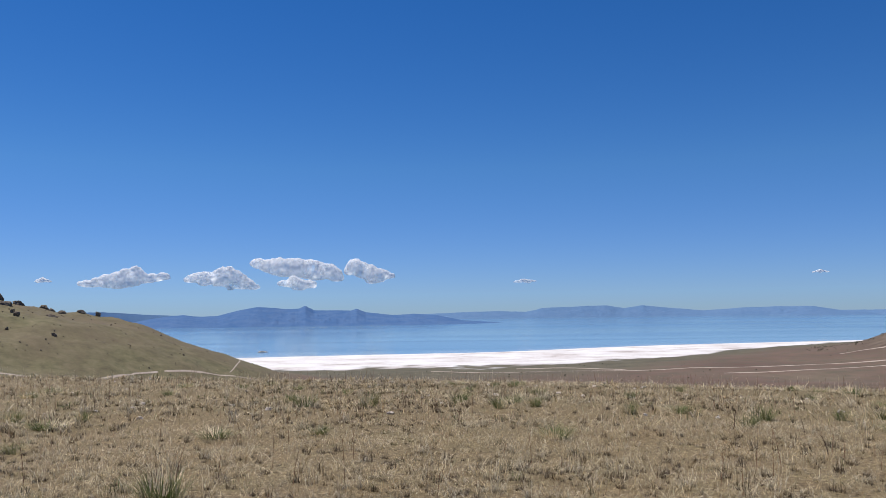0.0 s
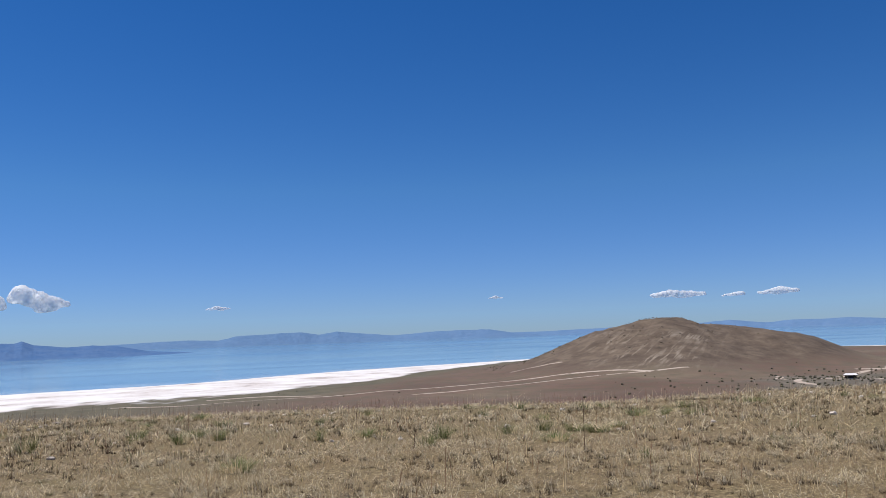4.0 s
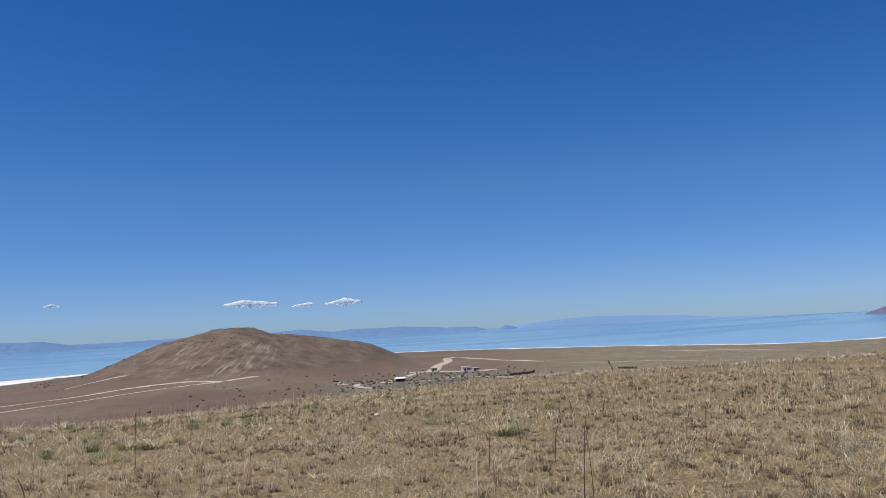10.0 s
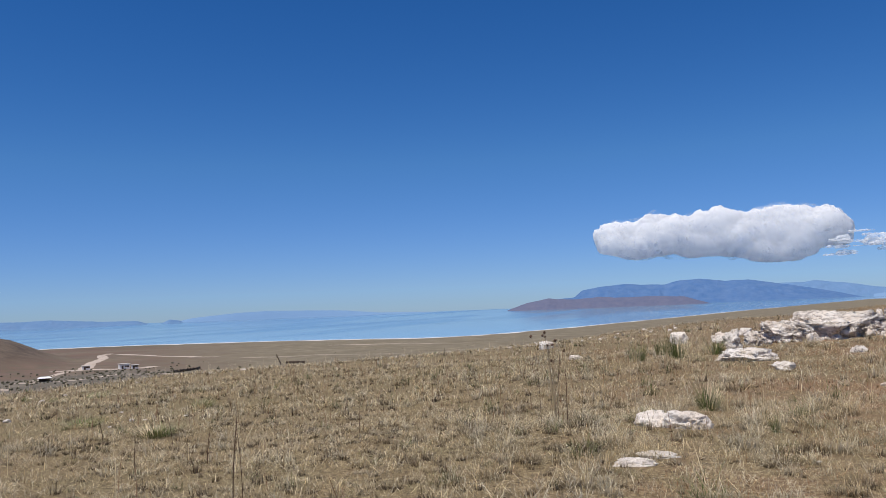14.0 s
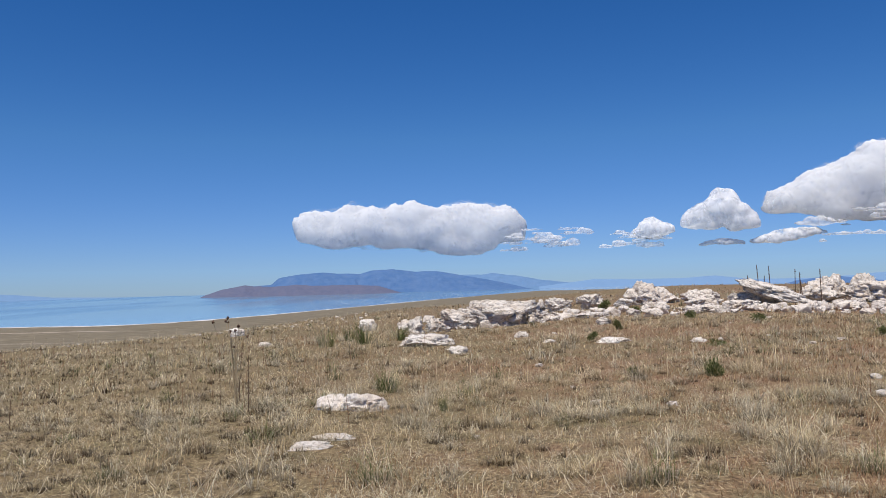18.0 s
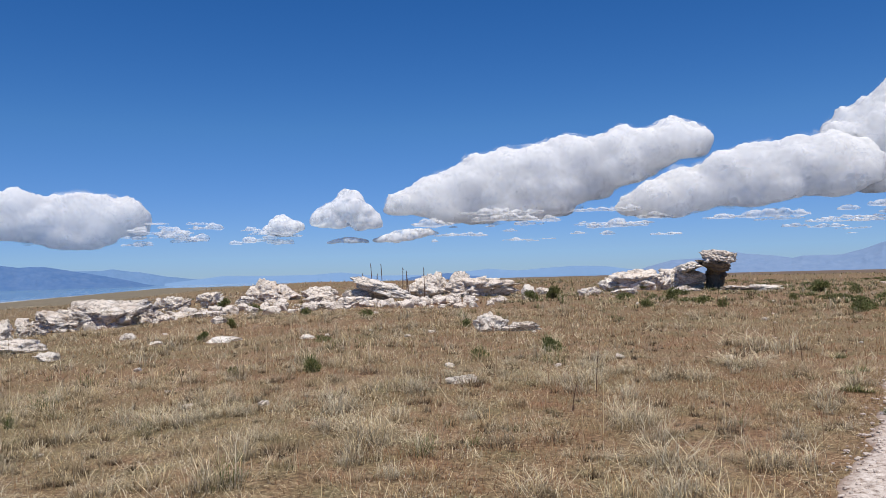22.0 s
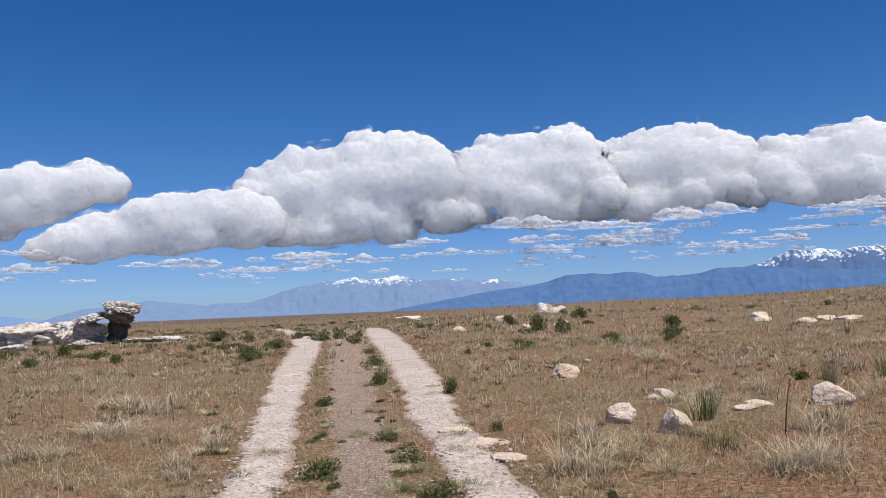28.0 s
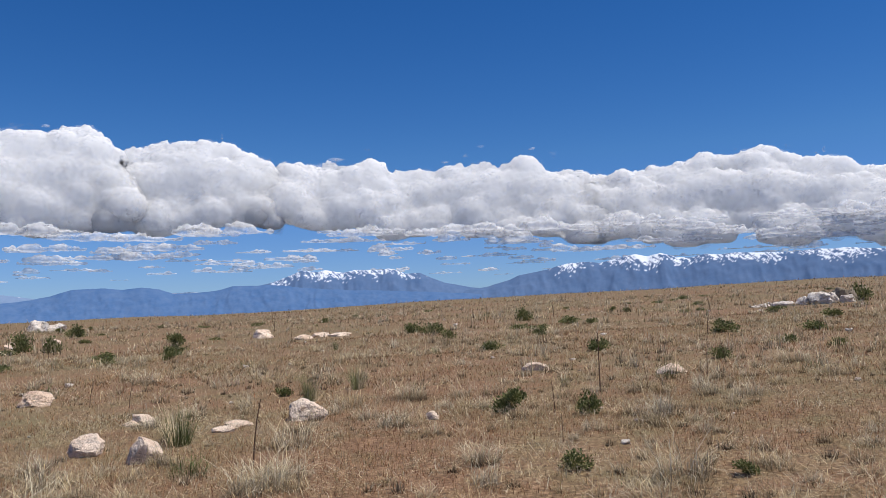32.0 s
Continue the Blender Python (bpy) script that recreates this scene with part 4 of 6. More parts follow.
# bearing, distance, width, height
LEDGE_ROCKS = [(98.71, 28.9, 4.2, 1.0), (101.6, 29.6, 1.5, 0.62), (96.6, 28.7, 1.7, 0.72), (93.11, 26.3, 0.6, 0.62), (94.6, 27.4, 0.9, 0.5), (93.95, 21.2, 1.74, 0.44), (95.89, 18.3, 0.54, 0.19),
    (102.28, 46.0, 0.62, 1.0), (101.2, 45.0, 1.5, 0.5), (103.52, 41.3, 1.45, 0.72), (105.62, 40.8, 1.4, 0.74), (103.45, 30.1, 1.01, 0.32), (105.69, 29.0, 1.32, 0.24), (106.31, 25.2, 0.53, 0.22),
    (100.62, 22.7, 0.43, 0.17), (102.27, 19.1, 0.33, 0.09), (106.83, 19.0, 0.86, 0.13), (92.5, 31.0, 0.66, 0.4)]
PLATFORM_ROCKS = [(109.06, 45.5, 1.85, 1.35), (110.71, 46.0, 1.6, 0.98), (107.94, 42.4, 1.06, 0.46), (109.6, 42.7, 1.47, 0.72), (113.04, 43.2, 1.92, 0.80), (113.05, 35.0, 1.54, 0.50),
    (113.7, 30.1, 1.05, 0.24), (110.46, 33.4, 0.65, 0.28)]
LAYERED_ROCKS = [(120.21, 42.0, 3.0, 1.08), (121.2, 45.0, 2.1, 1.35), (124.02, 40.9, 3.8, 0.98), (122.9, 44.5, 1.7, 1.35), (124.1, 44.5, 1.1, 1.05), (120.58, 31.4, 0.87, 0.24), (112.27, 17.6, 0.29, 0.10),
    (123.22, 10.1, 0.41, 0.14), (127.76, 37.4, 0.69, 0.71)]
ROCK_F = [(113.69, 17.9, 0.10, 0.06), (106.31, 18.5, 0.52, 0.15), (112.27, 17.9, 0.31, 0.10),
    (86.6, 10.1, 0.52, 0.20), (88.4, 9.9, 0.60, 0.24), (84.3, 7.7, 0.42, 0.12), (86.2, 8.1, 0.40, 0.11), (82.58, 25.6, 0.45, 0.18), (80.78, 33.4, 0.58, 0.31),
    (89.76, 30.8, 0.64, 1.50)]
TRACK_ROCKS = [(170.64, 15.1, 0.52, 0.27), (177.39, 9.5, 0.35, 0.29), (174.23, 10.3, 0.37, 0.24), (186.61, 11.5, 0.48, 0.29),
    (165.78, 9.1, 0.45, 0.13), (167.35, 8.3, 0.34, 0.11), (163.60, 10.0, 0.40, 0.14), (152.12, 17.8, 0.54, 0.13), (176.28, 12.0, 0.29, 0.13),
    (181.65, 11.0, 0.30, 0.11), (165.95, 46.5, 0.81, 0.78), (167.81, 36.8, 0.41, 0.69), (170.15, 36.8, 0.66, 0.69), (163.09, 36.4, 0.65, 0.56),
    (183.12, 33.8, 0.67, 0.65), (185.60, 31.3, 0.79, 0.56), (186.73, 32.1, 0.77, 0.53), (187.99, 32.0, 0.99, 0.55), (159.41, 61.7, 2.16, 1.09)]
RISE_ROCKS = [(200.85, 14.8, 0.47, 0.17), (208.97, 13.5, 0.47, 0.18), (182.94, 34.0, 0.74, 0.62), (182.18, 11.3, 0.36, 0.09),
    (176.84, 12.0, 0.27, 0.13), (194.14, 10.7, 0.16, 0.10)]
SHRUBS_TRACK = [(149.09, 24.5, 0.62, 0.47), (155.73, 8.2, 0.37, 0.27), (157.58, 20.1, 0.54, 0.38), (158.29, 15.8, 0.37, 0.34),
    (154.87, 13.7, 0.27, 0.23), (159.43, 9.8, 0.32, 0.17), (160.95, 8.5, 0.33, 0.17), (163.24, 7.1, 0.23, 0.20), (163.18, 13.6, 0.24, 0.42),
    (165.18, 24.7, 0.37, 0.30), (167.70, 23.2, 0.66, 0.36), (168.59, 33.9, 0.82, 0.94), (170.29, 32.4, 0.71, 0.71), (171.39, 42.9, 0.95, 0.76),
    (177.65, 31.9, 0.57, 0.59), (177.49, 25.2, 0.56, 0.43), (155.97, 30.8, 0.63, 0.62), (154.96, 34.8, 0.58, 0.70), (184.85, 13.8, 0.29, 0.22),
    (166.41, 10.1, 0.17, 0.14), (150.78, 30.9, 0.89, 0.52)]
SHRUBS_TRACK_FAR = [(152.09, 37.0, 0.64, 0.74), (153.59, 34.2, 0.99, 0.72), (157.19, 24.6, 0.47, 0.23), (163.95, 21.8, 0.22, 0.25),
    (146.80, 38.1, 0.93, 0.74), (145.20, 31.5, 0.43, 0.44), (166.68, 40.0, 0.83, 0.72), (167.84, 31.6, 0.76, 0.36), (173.82, 6.9, 0.11, 0.15)]
SHRUBS_RISE = [(198.74, 10.9, 0.43, 0.36), (203.59, 10.6, 0.30, 0.31), (193.02, 30.9, 0.79, 0.59), (194.40, 28.6, 0.86, 0.61),
    (213.20, 21.9, 0.73, 0.44), (221.60, 37.1, 0.82, 1.00), (216.45, 18.0, 0.34, 0.27), (205.07, 18.3, 0.50, 0.40), (177.48, 32.5, 0.75, 0.64),
    (177.55, 25.6, 0.48, 0.44), (200.57, 34.1, 0.79, 0.70), (201.55, 24.5, 0.47, 0.33), (212.25, 15.6, 0.38, 0.26), (202.23, 8.0, 0.29, 0.20),
    (218.12, 21.3, 0.56, 0.34), (219.50, 25.9, 0.61, 0.35), (211.45, 7.8, 0.23, 0.14), (198.15, 19.8, 0.52, 0.32), (218.99, 17.0, 0.33, 0.24)]
SHRUBS_LEDGE = [(112.82, 11.9, 0.25, 0.31), (105.24, 19.1, 0.28, 0.28), (129.53, 13.8, 0.38, 0.28), (124.52, 12.8, 0.28, 0.24),
    (107.50, 12.2, 0.20, 0.18), (108.60, 31.4, 0.52, 0.42), (112.13, 26.1, 0.38, 0.36), (113.40, 16.8, 0.34, 0.19), (116.38, 23.9, 0.44, 0.29),
    (107.18, 22.9, 0.30, 0.38), (123.40, 19.8, 0.28, 0.27), (106.47, 35.6, 0.59, 0.63), (129.48, 36.1, 0.73, 0.76), (149.35, 25.3, 0.73, 0.50),
    (137.55, 32.9, 0.67, 0.63), (139.45, 29.5, 0.53, 0.34), (140.83, 26.1, 0.37, 0.35), (135.85, 26.6, 0.48, 0.45), (129.50, 14.0, 0.33, 0.29),
    (145.36, 27.2, 0.20, 0.24), (146.69, 40.0, 0.72, 0.62), (134.39, 33.2, 0.72, 0.39), (128.03, 33.7, 0.67, 0.62), (148.84, 36.2, 0.52, 0.52)]
REEDS = [(86.74, 22.7, 0.51, 0.52), (88.41, 24.4, 0.37, 0.48), (89.47, 23.0, 0.64, 0.67), (91.78, 23.9, 0.63, 0.47), (90.37, 11.8, 0.38, 0.38),
    (129.40, 14.1, 0.34, 0.32), (112.58, 12.2, 0.24, 0.31), (124.34, 12.8, 0.29, 0.29), (94.13, 9.8, 0.17, 0.20)]
REEDS_EAST = [(179.13, 10.4, 0.33, 0.46), (186.51, 13.1, 0.28, 0.47), (189.50, 13.9, 0.30, 0.38), (187.90, 24.0, 0.16, 0.32)]
REEDS_WEST = [(-6.08, 15.5, 0.32, 0.32), (-10.42, 16.2, 0.45, 0.28), (2.79, 15.3, 0.32, 0.23), (19.61, 14.2, 0.44, 0.29), (11.42, 14.5, 0.30, 0.22),
    (-19.97, 7.5, 0.45, 0.30), (-27.94, 11.4, 0.27, 0.15), (-0.02, 16.7, 0.46, 0.25), (24.48, 14.6, 0.31, 0.20), (5.10, 15.4, 0.32, 0.21)]
STALKS = [(116.02, 56.3, 0.58, 1.34), (116.74, 54.3, 0.48, 1.81), (117.44, 52.3, 0.35, 1.74), (117.03, 52.4, 0.25, 1.31), (118.88, 36.5, 0.32, 1.49),
    (119.19, 35.8, 0.20, 1.34), (119.32, 35.8, 0.16, 1.08), (120.43, 37.0, 0.18, 1.50)]

for i, (b, r, w, h) in enumerate(LEDGE_ROCKS):
    flat = h < 0.35 * w and w < 3
    rock(b, r, w, h, 11 + i, "low flat slab of pale pitted rock in dry grass" if flat else "craggy pale pinkish rock on a low ledge", 5 if w > 0.8 else 4, 1.1, 0.3, 0.5 if w > 2 else 0.7, 4.0, blocks=0.0 if flat else 1.0)
for i, (b, r, w, h) in enumerate(PLATFORM_ROCKS):
    rock(b, r, w * 1.05, h, 41 + i, "rounded pale boulder of a rock outcrop" if h > 0.5 * w else "flat pale slab beside the outcrop", 5, 0.9, 0.3, 0.8, 3.4, blocks=0.55)
for i, (b, r, w, h) in enumerate(LAYERED_ROCKS):
    rock(b, r, w * 1.05, h, 61 + i, "layered pale rock of a low outcrop" if h > 0.3 * w or w > 2 else "flat pale stone half buried in grass", 5 if w > 0.9 else 4, 0.9, 0.8 if w > 0.9 else 0.2, 0.7, 4.0, blocks=0.7 if w > 0.9 else 0.0)
# the tilted slab with its dark hollow beneath
rock(117.1, 31.9, 3.1, 0.50, 82, "tilted pale slab over a dark hollow", 5, 1.1, 0.5, 0.55, 6.0, lean=17, lift=0.52, blocks=0.5)
rock(116.2, 32.8, 2.2, 0.62, 83, "pale blocky rock under a tilted slab", 5, 0.9, 0.4, 0.4, 4.0, blocks=0.9)
rock(115.2, 31.0, 1.5, 0.42, 84, "pale rough rock at the foot of a slab", 5, 0.9, 0.4, 0.6, 4.0, blocks=0.8)
# the two-humped white rock near the shrubs
rock(125.2, 18.4, 0.85, 0.46, 85, "lumpy white pitted rock in dry grass", 5, 1.0, 0.2, 0.7, 3.0, blocks=0.6)
rock(127.3, 18.0, 0.95, 0.22, 86, "low white slab beside a lumpy rock", 5, 1.0, 0.2, 0.6, 3.0, blocks=0.6)
for i, (b, r, w, h) in enumerate(ROCK_F):
    rock(b, r, w * 1.1, min(h, 0.62 * w) * (0.8 if r < 9 else 1.15), 101 + i, "lumpy white pitted rock in dry grass" if h > 0.35 * w else "low white slab flush with the grass", 5 if w > 0.4 else 4, 1.3, 0.0, 0.35 if r < 9 else 0.6, 2.4, material=WHITE_ROCK)
for i, (b, r, w, h) in enumerate(TRACK_ROCKS):
    tall = h > 0.5 * w
    rock(b, r, w * 1.0, h * 0.80 + 0.03 if r < 16 and tall else h * 0.66, 121 + i, "pale angular boulder among dry tufts" if tall else "flat pale stone beside the gravel track", 5 if r < 16 else 4, 0.55, 0.2, 0.7, 3.2, material=PEACH_ROCK)
for i, (b, r, w, h) in enumerate(RISE_ROCKS):
    rock(b, r, w, h, 151 + i, "small pale stone in reddish grass", 4, 0.6, 0.0, 0.7, 3.0, material=PEACH_ROCK)
# outcrop on the skyline of the rise, and the dark cairn at its end
for i, (b, r, w, h, dark) in enumerate([(220.5, 36.5, 0.62, 0.72, 1), (221.1, 36.7, 0.5, 0.55, 1), (220.0, 36.3, 0.5, 0.45, 0), (220.75, 36.2, 0.55, 0.32, 0), (219.2, 36.0, 0.95, 0.5, 0), (218.4, 36.3, 0.7, 0.35, 0), (217.2, 36.0, 1.0, 0.28, 0), (215.9, 36.5, 0.8, 0.2, 0), (168.7, 74.0, 1.3, 1.0, 0), (169.3, 74.3, 1.1, 0.85, 0), (170.2, 74.5, 1.3, 0.6, 0), (169.7, 73.2, 1.6, 0.55, 0)]):
    rock(b, r, w, h, 161 + i, "dark weathered rock on the skyline" if dark else "pale rough rock on the crest of the rise", 4, 1.0, 0.5, 0.8, 3.5, material=DARK_ROCK if dark else None)

# the balanced rock: a wide cap and a thin ledge over a deep hollow, with low ledges round it
base = at(140.25, 45.6)
perch = tagged(new("balanced_rock"), "grey mushroom-shaped rock with a wide overhanging cap", "rock", "pale rocks in the meadow")
perch.matrix_basis = Matrix.Translation(base) @ Matrix.Rotation(radians(-140.25), 4, "Z")
for nm, x, y, z, w, d, h, sd, tilt, nod, bx, lab in [
        ("foot", -1.40, 0.6, -0.1, 2.6, 1.7, 1.30, 201, 5, 0, 4.0, "pale layered foot"), ("neck", 0.05, 1.0, -0.1, 1.25, 1.3, 1.5, 202, 0, 0, 4.0, "undercut neck, coloured dark for shade under the cap"),
        ("cap", 0.16, 0.1, 0.98, 1.9, 3.0, 0.62, 203, 9, 0, 4.0, "lower cap, coloured dark as its shaded underside"), ("crown", 0.20, 0.0, 1.32, 2.05, 3.0, 0.80, 206, 7, 0, 3.5, "rough pale crown"),
        ("ledge", -1.2, 0.0, 1.02, 1.6, 2.6, 0.50, 204, -2, 0, 5.0, "thin overhanging ledge")]:
    v, f = rock_mesh(w, d, h, sd, 5, 0.8, 0.2, bx, 0.1, 0.7)
    # neck and lower cap coloured dark to stand in for the overhang's shade
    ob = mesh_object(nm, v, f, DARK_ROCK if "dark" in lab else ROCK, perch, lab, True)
    ob.matrix_basis = Matrix.Translation((x, y, z)) @ Matrix.Rotation(radians(tilt), 4, "Y") @ Matrix.Rotation(radians(nod), 4, "X")
for i, (b, r, w, h) in enumerate([(135.4, 44.5, 3.0, 1.15), (133.6, 45.0, 1.8, 0.8), (137.2, 45.5, 1.4, 0.9), (141.9, 43.5, 2.2, 0.26), (143.6, 43.0, 1.9, 0.30), (138.3, 42.5, 1.9, 0.30), (134.5, 41.5, 1.5, 0.3), (132.0, 39.0, 1.2, 0.45), (128.9, 43.0, 1.1, 0.35)]):
    rock(b, r, w, h, 181 + i, "pale grey rock at the foot of a balanced rock", 5 if w > 1.3 else 4, 0.9, 0.6, 0.6, 3.6, blocks=0.9)


# ---------------------------------------------------------------- green shrubs, reed tufts and dead stalks
def leaves_mesh(count, seed, tall=1.0, long=0.14, wide=0.035):
    """Small folded leaves over a ragged dome of unit size."""
    rng = np.random.RandomState(seed)
    lobes = rng.uniform(-0.30, 0.30, (9, 3)) * np.array([1, 1, 0]) + np.array([0, 0, 0.42]) * rng.uniform(0.2, 1.35, (9, 1)) ** 1.2
    size = rng.uniform(0.20, 0.34, 9)
    pick = rng.randint(0, 9, count)
    d = rng.normal(size=(count, 3))
    d /= np.linalg.norm(d, axis=1)[:, None]
    d[:, 2] = np.where(d[:, 2] < 0, d[:, 2] * 0.8, d[:, 2] * 1.1)
    p = lobes[pick] + d * (size[pick] * rng.uniform(0.35, 1.15, count))[:, None]
    p[:, 2] = np.clip(p[:, 2], 0.02, None) * tall
    up = d * 0.6 + np.array([0, 0, 0.8]) + rng.normal(size=(count, 3)) * 0.35
    up /= np.linalg.norm(up, axis=1)[:, None]
    side = np.cross(up, rng.normal(size=(count, 3)))
    side /= np.linalg.norm(side, axis=1)[:, None]
    L, W = rng.uniform(0.6, 1.3, count)[:, None] * long, rng.uniform(0.7, 1.2, count)[:, None] * wide
    quad = np.stack([p, p + up * L * 0.5 + side * W, p + up * L, p + up * L * 0.5 - side * W], 1)
    return quad.reshape(-1, 3), np.arange(4 * count).reshape(-1, 4)


def blades_mesh(count, seed, spread=0.5, lean=0.35, width=0.012, droop=0.5, segs=2):
    """A tuft of tapering, bending blades of unit height."""
    rng = np.random.RandomState(seed)
    a, rr = rng.uniform(0, 6.283, count), spread * 0.35 * np.sqrt(rng.uniform(0, 1, count))
    foot = np.stack([rr * np.cos(a), rr * np.sin(a), 0 * a - 0.03], -1)
    b = a + rng.normal(0, 0.6, count)
    out = np.stack([np.cos(b), np.sin(b), 0 * b], -1)
    side = np.stack([-np.sin(b), np.cos(b), 0 * b], -1)
    tall, ln = rng.uniform(0.5, 1.05, count), lean * rng.uniform(0.2, 1.4, count)
    V = []
    for k in range(segs + 1):
        t = k / segs
        c = foot + out * (ln * t + droop * ln * t * t)[:, None] + np.array([0, 0, 1.0]) * (tall * (t - 0.22 * droop * t * t))[:, None]
        if k < segs:
            V += [c - side * width * (1 - 0.6 * t), c + side * width * (1 - 0.6 * t)]
        else:
            V.append(c)
    n = 2 * segs + 1
    V = np.stack(V, 1).reshape(-1, 3)
    F = []
    o = np.arange(count) * n
    for k in range(segs):
        i = o + 2 * k
        if k < segs - 1:
            F += [np.stack([i, i + 1, i + 3], -1), np.stack([i, i + 3, i + 2], -1)]
        else:
            F.append(np.stack([i, i + 1, i + 2], -1))
    return V, np.concatenate(F), n


def matted_mesh(count, seed, width, segs=3):
    """A hummock of dead grass: crooked blades that rise, kink and fall over in all directions; unit height."""
    rng = np.random.RandomState(seed)
    a, rr = rng.uniform(0, 6.283, count), 0.42 * np.sqrt(rng.uniform(0, 1, count))
    at_now = np.stack([rr * np.cos(a), rr * np.sin(a), 0 * a - 0.03], -1)
    way, fall = a + rng.normal(0, 1.0, count), np.abs(rng.normal(0.45, 0.45, count))
    side = np.stack([-np.sin(way), np.cos(way), 0 * way], -1)
    length = rng.uniform(0.35, 1.25, count) / segs
    V = []
    for k in range(segs + 1):
        if k < segs:
            half = width * (1 - 0.55 * k / segs)
            V += [at_now - side * half, at_now + side * half]
        else:
            V.append(at_now)
        at_now = at_now + np.stack([np.sin(fall) * np.cos(way), np.sin(fall) * np.sin(way), np.cos(fall)], -1) * length[:, None]
        at_now[:, 2] = np.maximum(at_now[:, 2], 0.02)
        fall, way = np.minimum(fall + np.abs(rng.normal(0.55, 0.45, count)), 2.0), way + rng.normal(0, 0.6, count)
    n = 2 * segs + 1
    F, o = [], np.arange(count) * n
    for k in range(segs):
        i = o + 2 * k
        F += [np.stack([i, i + 1, i + 3], -1), np.stack([i, i + 3, i + 2], -1)] if k < segs - 1 else [np.stack([i, i + 1, i + 2], -1)]
    return np.stack(V, 1).reshape(-1, 3), np.concatenate(F), n


def stem_mesh(points, r0, r1, sides=5):
    """A tapering stem along points."""
    P = np.array(points, float)
    V = []
    for i, p in enumerate(P):
        rad = r0 + (r1 - r0) * i / (len(P) - 1)
        for k in range(sides):
            a = 6.283 * k / sides
            V.append(p + np.array([math.cos(a) * rad, math.sin(a) * rad, 0]))
    F = [(i * sides + k, i * sides + (k + 1) % sides, (i + 1) * sides + (k + 1) % sides, (i + 1) * sides + k) for i in range(len(P) - 1) for k in range(sides)]
    return np.array(V), np.array(F)


def joined(pieces):
    V, F, n = [], [], 0
    for v, f in pieces:
        V.append(v), F.append(f + n)
        n += len(v)
    return np.concatenate(V), np.concatenate(F)


def shrub_kind(seed, count):
    ob = new("shrub")
    rng = np.random.RandomState(seed)
    stems = [stem_mesh([(0, 0, -0.05), (x * 0.5, y * 0.5, 0.25), (x, y, 0.55)], 0.02, 0.006) for x, y in rng.uniform(-0.3, 0.3, (7, 2))]
    mesh_object("stem", *joined(stems), STEM, ob, "thin woody stems")
    mesh_object("foliage", *leaves_mesh(count, seed), LEAF, ob)
    return tagged(ob, "low dark green shrub among dry grass", "shrub", "green shrubs")


def spread_out(kinds, table, label, stretch=(1.0, 1.0), seed=1):
    """The first of each kind stands where the table says, the rest are copies."""
    rng = random.Random(seed)
    used = {}
    for b, r, w, h in table:
        k = rng.randrange(len(kinds))
        if r > 30 or not 147 < b < 168 or h < 0.2:
            p = at(b, r)
        elif stretch == (1, 1):
            continue
        else:
            p = at(b, r)
        m = Matrix.Translation(p) @ Matrix.Rotation(rng.uniform(0, 6.28), 4, "Z") @ Matrix.Diagonal((w * stretch[0], w * stretch[0], h * stretch[1], 1))
        if not kinds[k].get("stands"):
            kinds[k]["stands"] = 1
            kinds[k].matrix_basis = Matrix.Translation((0, 0, 0))
            used[k] = m
            ob = kinds[k]
            first.append((ob, m))
        else:
            ob = copy_thing(kinds[k], m)
        ob["label"] = label
    return used


first = []
SHRUB_KINDS = [shrub_kind(s, c) for s, c in ((1, 900), (2, 760), (3, 1000), (4, 640))]
spread_out(SHRUB_KINDS, SHRUBS_TRACK, "low dark green shrub beside the gravel track", (0.88, 0.85), 3)
spread_out(SHRUB_KINDS, SHRUBS_TRACK_FAR, "small green shrub far along the track", (0.8, 0.7), 4)
spread_out(SHRUB_KINDS, SHRUBS_RISE, "bright green shrub on the reddish rise", (0.88, 0.85), 5)
spread_out(SHRUB_KINDS, SHRUBS_LEDGE, "small green shrub among rocks and grass", (0.9, 0.85), 6)
deal = random.Random(21)
spread_out(SHRUB_KINDS, [(deal.uniform(134, 158), deal.uniform(30, 75), deal.uniform(0.3, 0.8), deal.uniform(0.12, 0.26)) for _ in range(60)], "low green shrub on the far meadow", (1, 1), 7)
spread_out(SHRUB_KINDS, [(deal.uniform(160, 224), deal.uniform(22, 60), deal.uniform(0.3, 0.7), deal.uniform(0.14, 0.3)) for _ in range(44)], "low green shrub on the rise", (1, 1), 8)


def reed_kind(seed):
    v, f, n = blades_mesh(240, seed, 1.0, 0.4, 0.007, 0.4)
    tone = np.repeat(np.random.RandomState(seed).choice([0.90, 0.95, 0.86, 0.62], 240, p=[0.3, 0.2, 0.25, 0.25]), n)
    ob = mesh_object("grass_tuft", v, f, GRASS, attrs=dict(tone=tone, foot=np.zeros(len(v))))
    return tagged(ob, "upright green tuft of coarse grass", "grass tuft", "green grass tufts")


def straw_kind(seed):
    v, f, n = matted_mesh(190, seed, 0.006, 3)
    rng = np.random.RandomState(seed)
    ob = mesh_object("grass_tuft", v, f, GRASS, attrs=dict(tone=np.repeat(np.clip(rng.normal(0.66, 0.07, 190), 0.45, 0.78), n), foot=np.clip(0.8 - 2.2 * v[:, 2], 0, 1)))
    return tagged(ob, "large bleached tuft of bunch grass", "grass tuft", "bleached grass tufts")


